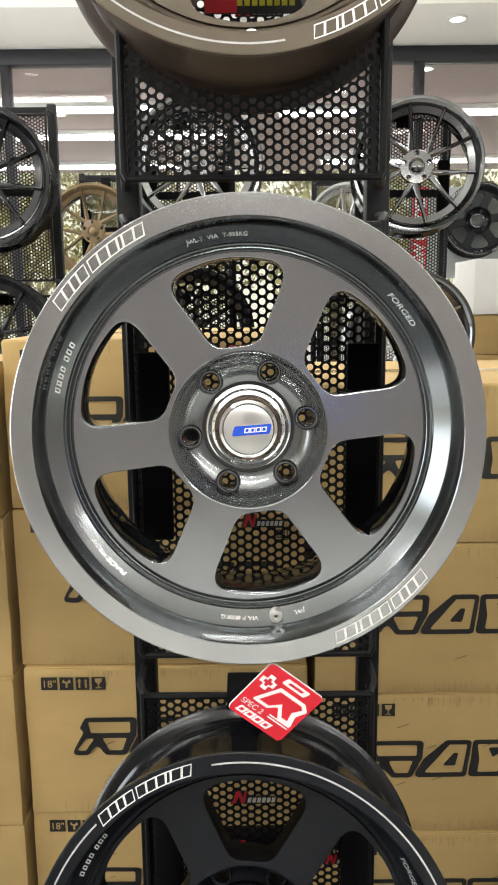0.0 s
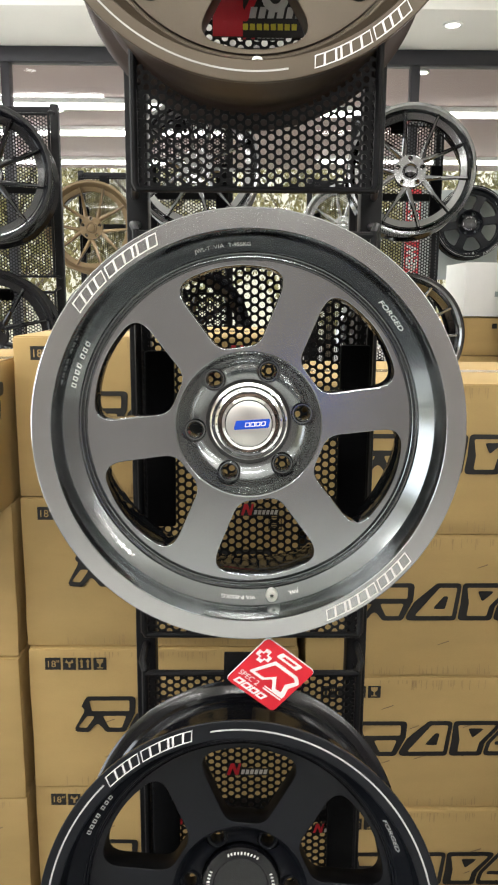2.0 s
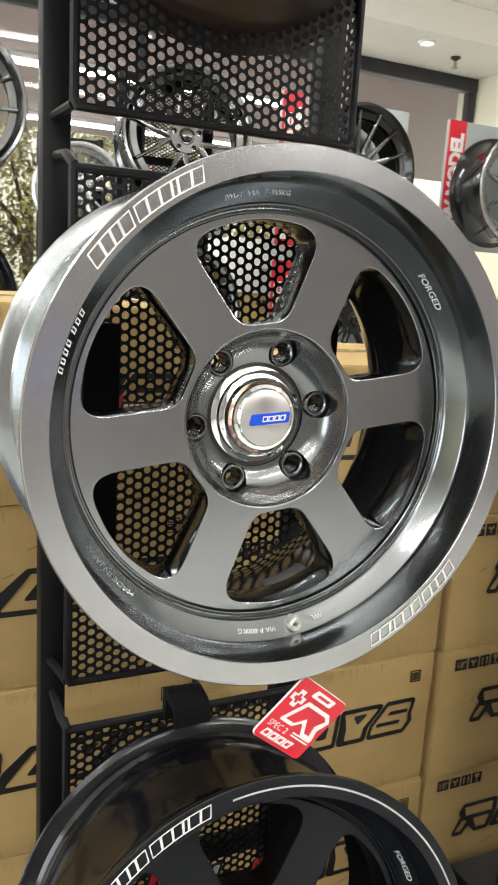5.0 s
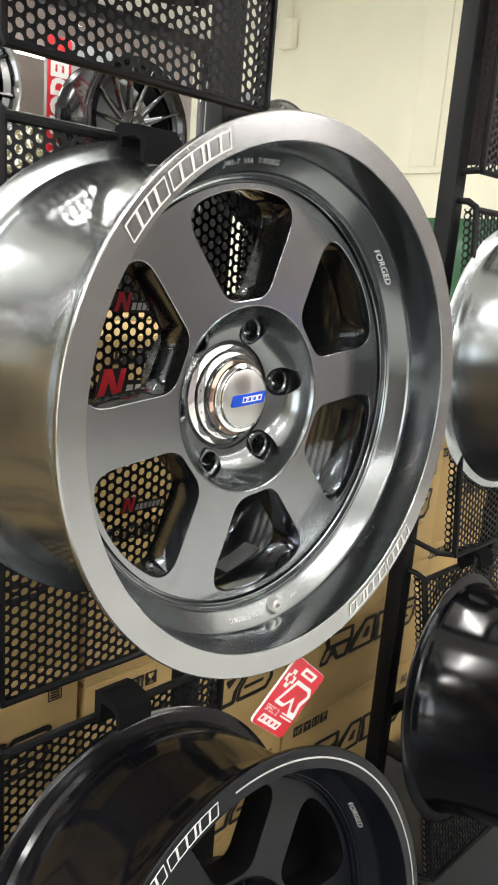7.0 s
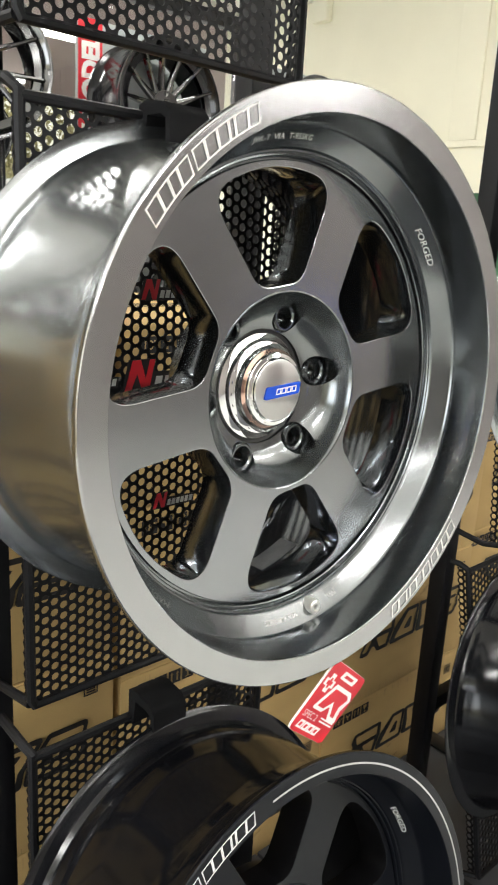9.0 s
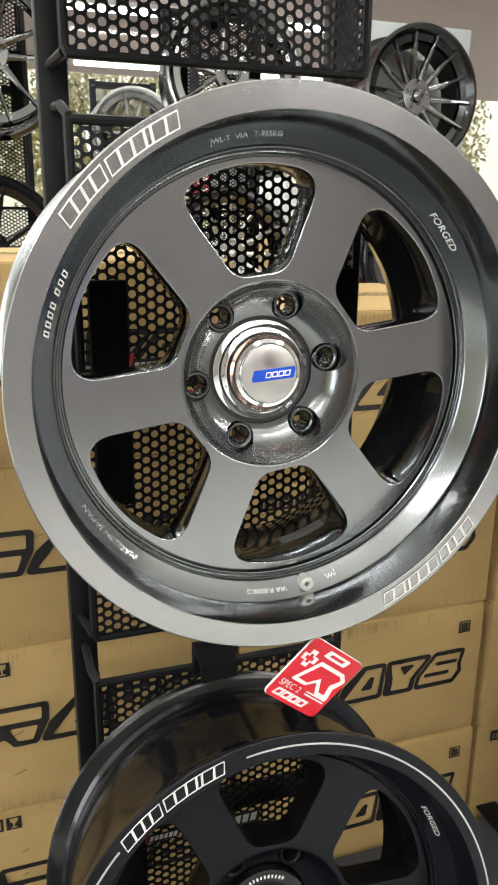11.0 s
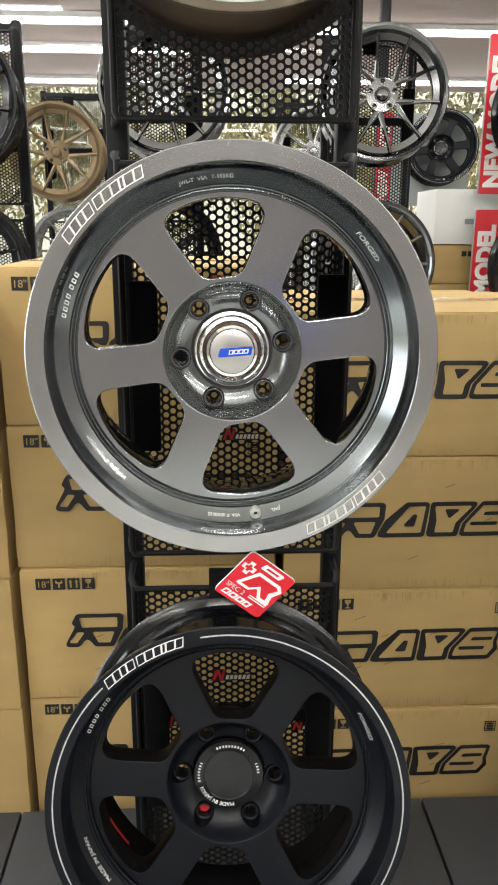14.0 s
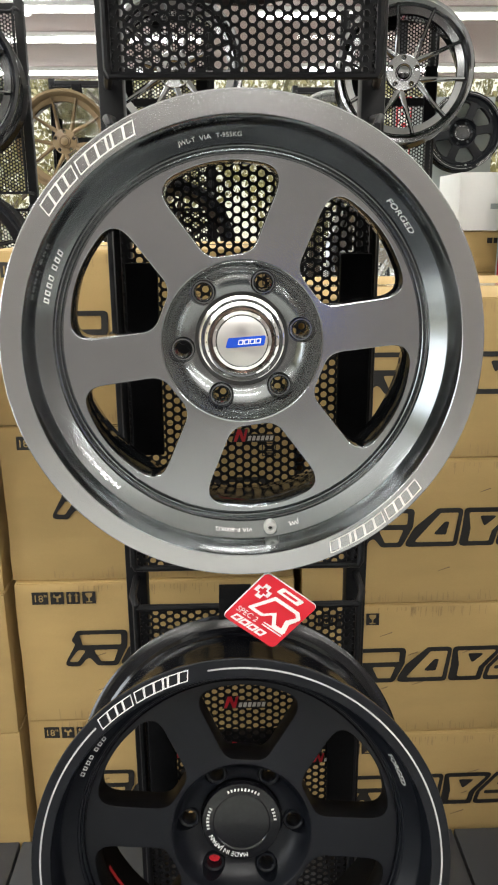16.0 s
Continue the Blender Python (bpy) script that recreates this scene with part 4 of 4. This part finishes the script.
def carton(x0, x1, y, z0, z1, seed, style="logo", label="brown cardboard wheel carton with black printed logo in the stack"):
    w, h = x1 - x0 - 0.006, z1 - z0 - 0.004
    rnd = random.Random(seed * 7 + 1)
    t = thing("carton", pose((x0 + x1) / 2 + rnd.uniform(-0.003, 0.003), y + rnd.uniform(-0.004, 0.006), z0, 0, 0, rnd.uniform(-0.5, 0.5)), label, "box", "stacked cartons")
    part("body", carton_body(w, 0.52, h, seed), CARD, t)
    part("lid_flap", box_bm(-w / 2 + 0.002, w / 2 - 0.002, 0.003, 0.255, h - 0.001, h + 0.002, 0.001), CARD, t)
    part("lid_flap", box_bm(-w / 2 + 0.002, w / 2 - 0.002, 0.260, 0.517, h - 0.001, h + 0.002, 0.001), CARD, t)
    part("tape", box_bm(-w / 2 + 0.001, w / 2 - 0.001, 0.225, 0.290, h + 0.0022, h + 0.0027), TAPE, t)
    front = -0.0052
    if style == "logo":
        for me in LOGO_MESH:
            part("printed_shape", me, BLACK_INK, t, m=pose(-w / 2 + 0.081, front, h * 0.5 - 0.024))
        plate_ob = part("size_mark", SIZE_PLATE, BLACK_INK, t, m=pose(-w / 2 + 0.047, front + 0.0025, h - 0.028))
        part("lettering", EIGHTEEN, CARD, plate_ob, m=pose(-0.0135, -0.0008, -0.007))
        for k, me in enumerate(PICTO):
            part("care_symbol", me, BLACK_INK, t, m=pose(-w / 2 + 0.079 + 0.0295 * k, front + 0.002, h - 0.028))
        part("seal_mark", KANJI, BLACK_INK, t, m=pose(w / 2 - 0.045, front + 0.0015, h - 0.045))
    elif style == "end":
        for me in LOGO_MESH:
            part("printed_shape", me, BLACK_INK, t, m=pose(w / 2 - 0.455, front, h * 0.5 - 0.022))
    else:
        part("lettering", TWENTY, BLACK_INK, t, m=pose(w / 2 + 0.0015, 0.058, 0.105, 0, 0, 90))
        part("care_symbol", PICTO[2], BLACK_INK, t, m=pose(w / 2 + 0.0015, 0.080, 0.060, 0, 0, 90))
        part("handle_hole", plate([rounded([(-0.03, -0.012), (0.03, -0.012), (0.03, 0.012), (-0.03, 0.012)], 0.011)], 0.0003), BLACK_INK, t, m=pose(w / 2 + 0.0015, 0.155, h - 0.045, 0, 0, 90))
    rubs = []
    for edge, reach in ((h - 0.004, -1), (0.006, 1)):
        for _ in range(46):
            sx, ln = rnd.triangular(-w * 0.46, w * 0.46, w * rnd.uniform(-0.3, 0.3)), rnd.uniform(0.006, 0.022)
            rubs += [(sx, 0, edge), (sx + rnd.uniform(0.0010, 0.0024), 0, edge), (sx + 0.0012, 0, edge + reach * ln), (sx, 0, edge + reach * ln)]
    rubbed = part("rubbed_edge", mesh("rubbed_edge", rubs, [(k, k + 1, k + 2, k + 3) for k in range(0, len(rubs), 4)]), RUB_INK, t, m=pose(0, -0.0030, 0))
    tagged(rubbed, "faint rubbed flute marks along the edges", kind="stuff")
    for _ in range(6):
        sx, sz, ln = rnd.uniform(-w * 0.42, w * 0.42), rnd.uniform(0.03, h - 0.05), rnd.uniform(0.010, 0.032)
        part("scuff", plate([[(0, 0), (ln, ln * 0.33), (ln, ln * 0.33 + 0.0022), (0.002, 0.0018)]], 0.0002), FADE_INK, t, m=pose(sx, front + 0.0008, sz))
    return t


def column(x0, x1, y, levels, seed, style="logo"):
    for k in range(len(levels) - 1):
        carton(x0, x1, y, levels[k], levels[k + 1], seed + k, style)


FRONT = 1.31
column(-0.425, 0.105, FRONT, (LOW, 0.273, 0.573, 0.873, 1.173), 10)
column(0.115, 0.635, FRONT, (LOW, 0.222, 0.511, 0.801, 1.090), 20)
column(0.645, 1.165, FRONT, (LOW, 0.215, 0.505, 0.795, 1.085), 30)
column(1.20, 1.72, FRONT + 0.05, (LOW, 0.215, 0.505, 0.795), 40)
column(-0.962, -0.433, 1.290, (LOW, 0.260, 0.560, 0.862), 50, "end")
carton(-0.964, -0.429, 1.095, 0.862, 1.130, 54, "size", "brown cardboard carton with large black size numerals")

# ---- far racks and wheels ----
def spoke_mesh(r0, r1, w0, w1, d0, d1, thick):
    """One tapered spoke along +X, dished towards the hub."""
    verts, n = [], 8
    for i in range(n + 1):
        s = i / n
        r, wd = r0 + (r1 - r0) * s, w0 + (w1 - w0) * s ** 0.7
        dd = d0 + (d1 - d0) * s ** 1.6
        verts += [(r, dd + 0.004, -wd / 2), (r, dd, -wd / 4), (r, dd, wd / 4), (r, dd + 0.004, wd / 2), (r, dd + thick, wd / 2.6), (r, dd + thick, -wd / 2.6)]
    faces = [(i * 6 + k, i * 6 + (k + 1) % 6, i * 6 + 6 + (k + 1) % 6, i * 6 + 6 + k) for i in range(n) for k in range(6)]
    faces += [tuple(range(6)), tuple(range(n * 6 + 5, n * 6 - 1, -1))]
    me = mesh("spoke", verts, faces, 40)
    bm = bmesh.new()
    bm.from_mesh(me)
    bmesh.ops.recalc_face_normals(bm, faces=bm.faces)
    bm.to_mesh(me)
    bm.free()
    return clean(me, 40)


SHELL = [(0.190, 0.030), (0.214, 0.026), (0.222, 0.012), (0.2295, 0.004), (0.233, 0.0), (0.243, 0.0), (0.246, 0.003), (0.246, 0.008), (0.236, 0.016), (0.230, 0.024), (0.226, 0.05),
         (0.216, 0.075), (0.214, 0.15), (0.224, 0.19), (0.230, 0.20), (0.244, 0.208), (0.246, 0.214), (0.242, 0.218), (0.228, 0.206), (0.212, 0.185), (0.206, 0.10), (0.204, 0.06), (0.190, 0.052)]


def street_wheel(m, mat, label, count=10, split=0.0, spin=0.0, barrel=None, lug=0.049, vee=0.0, face=None):
    """A many-spoke road wheel; split spreads the spokes into pairs."""
    t = thing("street_wheel", m, label, "wheel", "wheels on display")
    part("rim", lathe("rim", SHELL[:9], 72), face or barrel or mat, t)
    part("barrel", lathe("barrel", SHELL[8:], 72), barrel or mat, t)
    pair = []
    for side in (1, -1):
        me = spoke_mesh(0.036, 0.216, 0.032 if not vee else 0.027, 0.0100 if not vee else 0.0105, 0.046, 0.008, 0.026)
        for v in me.vertices:
            v.co.z -= side * vee * (1 - min(1.0, (v.co.x - 0.036) / 0.18)) ** 1.3 - side * vee * 0.15
        pair.append(me)
    for k in range(count):
        a = spin + 360 / count * k + (split if k % 2 else -split)
        part("spoke", pair[k % 2], mat, t, m=Matrix.Rotation(radians(a), 4, "Y"))
    hub = plate([circle(0.060, 60)] + [circle(0.0105, 16, lug * math.cos(radians(90 + 72 * k)), lug * math.sin(radians(90 + 72 * k))) for k in range(5)] + [circle(0.030, 40)], 0.014, 0.002)
    hub.transform(Matrix.Translation((0, 0.0585, 0)))
    hb = part("hub", hub, mat, t)
    part("cap", lathe("cap", [(0.031, 0.05), (0.030, 0.040), (0.027, 0.037), (0.022, 0.039), (0.020, 0.034), (0.006, 0.031), (0.0, 0.0312)], 40), mat, hb)
    return t


far_first = display_rack(pose(-0.93, 3.06, LOW), False)


def far_rack(x, y):
    return copy_thing(far_first, pose(x, y, LOW))


ROW = 3.0
for fx in (-0.24, 0.64):
    far_rack(fx, ROW + 0.20)
for fx, fy in ((-0.80, 4.66), (0.60, 4.9), (-2.0, 4.7)):
    far_rack(fx, fy)
street_wheel(wheel_pose(-0.938, 2.79, 1.678, 3, 6), BLACK_GLOSS, "gloss black ten-spoke wheel on a far rack", 10, 0, 12, vee=0.020)
street_wheel(wheel_pose(-0.95, 2.80, 1.10, 3, 6), BLACK_GLOSS, "gloss black split-spoke wheel low on a far rack", 10, 0, 20, vee=0.020)
street_wheel(wheel_pose(-0.185, 2.93, 1.735, 3, 0), HYPER, "polished silver five-twin-spoke wheel on a far rack", 10, 4, 8, vee=0.010)
street_wheel(wheel_pose(-0.22, 2.93, 1.12, 3, 0), BLACK_GLOSS, "gloss black wheel low on a far rack", 10, 4)
street_wheel(wheel_pose(0.640, 2.98, 1.732, 3, -6), HYPER, "dark chrome ten-spoke wheel on a far rack", 10, 0, 9, vee=0.022)
street_wheel(wheel_pose(0.64, 2.99, 1.10, 3, 0), SILVER, "bright silver many-spoke wheel with dark rim low on a far rack", 12, 0, 0, HYPER)
street_wheel(wheel_pose(-0.868, 4.40, 1.634, 2, 0) @ Matrix.Scale(1.05, 4), GOLD, "gold bronze ten-spoke wheel on a far rack", 10, 0, 3, vee=0.022)
street_wheel(wheel_pose(-0.80, 4.40, 1.10, 2, 0), SILVER, "silver mesh wheel low on a far rack", 14, 0)
street_wheel(wheel_pose(0.60, 4.62, 1.67, 2, 0), SILVER, "pale silver wheel on a far rack", 10, 4)
street_wheel(wheel_pose(-2.0, 4.42, 1.12, 2, 0), SILVER, "pale silver wheel on a far rack", 12, 0)


def display_board(x0, x1, y, z0, z1, reach=None):
    """A grey board with a red strip and white lettering up its side."""
    t = thing("display_board", pose(x0, y, z0), "grey wheel display board with red new model strip", "sign", "display boards")
    w, h = x1 - x0, z1 - z0
    part("board", box_bm(0, w, 0, 0.02, 0, h, 0.003), GREY_BOARD, t)
    strip = part("red_strip", plate([rounded([(0, 0), (0.104, 0), (0.104, h), (0, h)], 0.012)], 0.0012), RED, t, "red strip", m=pose(0, -0.003, 0))
    me = text_mesh("NEW MODEL", 0.098, 0.0055)
    me.transform(Matrix.Rotation(radians(90), 4, "X") @ Matrix.Rotation(radians(90), 4, "Z") @ Matrix.Diagonal((0.90, 1, 1, 1)))
    part("lettering", me, WHITE_CARD, strip, m=pose(0.086, -0.0025, 0.025))
    if reach:
        part("hanger", box_bm(reach[0] - x0 - 0.03, reach[0] - x0 + 0.03, reach[1] - y, 0.0, reach[2] - z0 - 0.012, reach[2] - z0 + 0.006, 0.003), STEEL, t, "black hanger arm")
    for sx in (0.14, w - 0.03):
        part("leg", box_bm(sx - 0.015, sx + 0.015, 0.021, 0.051, -z0 + LOW, h - 0.02, 0.002), STEEL, t)
    return t


display_board(1.10, 1.72, 3.17, 1.376, 1.983, (1.366, 3.05, 1.688 + 0.2))
display_board(1.10, 1.72, 3.175, 0.70, 1.314, (1.40, 3.05, 1.09 + 0.2))
display_board(2.13, 2.74, 3.42, 1.44, 2.05, (2.295, 3.20, 1.712 + 0.200))
display_board(1.12, 1.77, 5.35, 1.38, 1.98)
street_wheel(wheel_pose(1.366, 2.92, 1.688, 2, 3), HYPER, "gloss black fourteen-spoke wheel with machined spokes on a display board", 14, 0, 4, BLACK_GLOSS)
street_wheel(wheel_pose(1.40, 2.92, 1.09, 2, 0), BLACK_GLOSS, "gloss black wheel on the lower display board", 10, 4)
street_wheel(wheel_pose(2.325, 3.062, 1.716, 2, 0) @ Matrix.Scale(1.05, 4), SILVER, "bright silver ten-spoke wheel with dark barrel on a display board", 10, 3, 12, BLACK_GLOSS, face=SILVER)
alloy_wheel(wheel_pose(1.50, 5.09, 1.745, 2, -8) @ Matrix.Scale(0.92, 4), BLACK_SET, "matt black six-spoke wheel on a far display board", black_cap, True, 0)

# white parcel on cartons
for k, (za, zb) in enumerate(((LOW, 0.29), (0.29, 0.65), (0.65, 1.0), (1.0, 1.168))):
    c = thing("carton", pose(1.058, 3.29, za), "plain brown cardboard carton in a far stack", "box", "stacked cartons")
    part("body", carton_body(0.27, 0.30, zb - za - 0.003, 80 + k), CARD, c)
    for q in range(3):
        part("print_bar", plate([[(0, 0), (0.022, 0), (0.022, 0.022), (0, 0.022)]], 0.0003), BLACK_INK, c, m=pose(0.03 + 0.028 * q, -0.006, zb - za - 0.05))
parcel = thing("parcel", pose(1.108, 3.28, 1.17), "white cardboard parcel box on a brown carton", "box")
part("body", carton_body(0.30, 0.32, 0.23, 91), WHITE_CARD, parcel)
part("grey_mark", plate([[(0.0, 0), (0.055, 0), (0.055, 0.022), (0.0, 0.022)], [(0.064, 0.004), (0.10, 0.004), (0.10, 0.010), (0.064, 0.010)]], 0.0003), GREY_BOARD, parcel, m=pose(-0.02, -0.006, 0.085))

# green board and ledge on the east wall
board = thing("wall_board", pose(X1 - 0.003, 3.4, 0.93), "dark green glossy board on the cream wall", "board")
part("panel", box_bm(-0.02, 0.0, -2.6, 1.6, 0.0, 0.65, 0.004), GREEN, board)
part("ledge", box_bm(-0.30, 0.0, -2.6, 1.6, -0.07, -0.002, 0.004), WOOD, board, "pale wooden ledge")
cam_box = thing("wall_sensor", pose(X1 - 0.003, 4.68, 2.87), "small cream junction box high on the wall", "box")
part("case", box_bm(-0.07, 0, -0.075, 0.075, -0.10, 0.10, 0.012), PLASTER, cam_box)
part("conduit", box_bm(-0.03, 0, -0.012, 0.012, 0.101, CEIL - 2.872, 0.004), PLASTER, cam_box)
head = thing("sprinkler", pose(3.46, 5.18, 2.93), "small brass ceiling sprinkler head on the bulkhead", "sprinkler")
part("base", lathe("base", [(0.0, -0.001), (0.035, -0.001), (0.037, -0.012), (0.020, -0.018), (0.012, -0.030)], 24), BRONZE, head, m=pose(0, 0, 0, -90, 0, 0) @ Matrix.Scale(-1, 4, (0, 1, 0)))
part("nozzle", lathe("nozzle", [(0.012, -0.030), (0.012, -0.070), (0.024, -0.075), (0.024, -0.080), (0.0, -0.082)], 16), BRUSHED, head, m=pose(0, 0, 0, -90, 0, 0) @ Matrix.Scale(-1, 4, (0, 1, 0)))

# unseen blue panels on the walls behind, added for blue glints in the metal
for bx, by, turn in ((0.55, Y0 + 0.012, 180), (X1 - 0.012, -3.0, -90)):
    glint = thing("wall_banner", pose(bx, by, 0.75, 0, 0, turn), "unseen blue panel with white stripes, added in place of a lit sign for reflections", "banner", "wall banners")
    part("cloth", box_bm(-0.24, 0.24, -0.006, 0.006, 0.0, 0.36, 0.002), GLINT_BLUE, glint)
    for sz in (0.07, 0.24):
        part("stripe", box_bm(-0.20, 0.20, -0.009, -0.0065, sz, sz + 0.045), WHITE_CARD, glint)
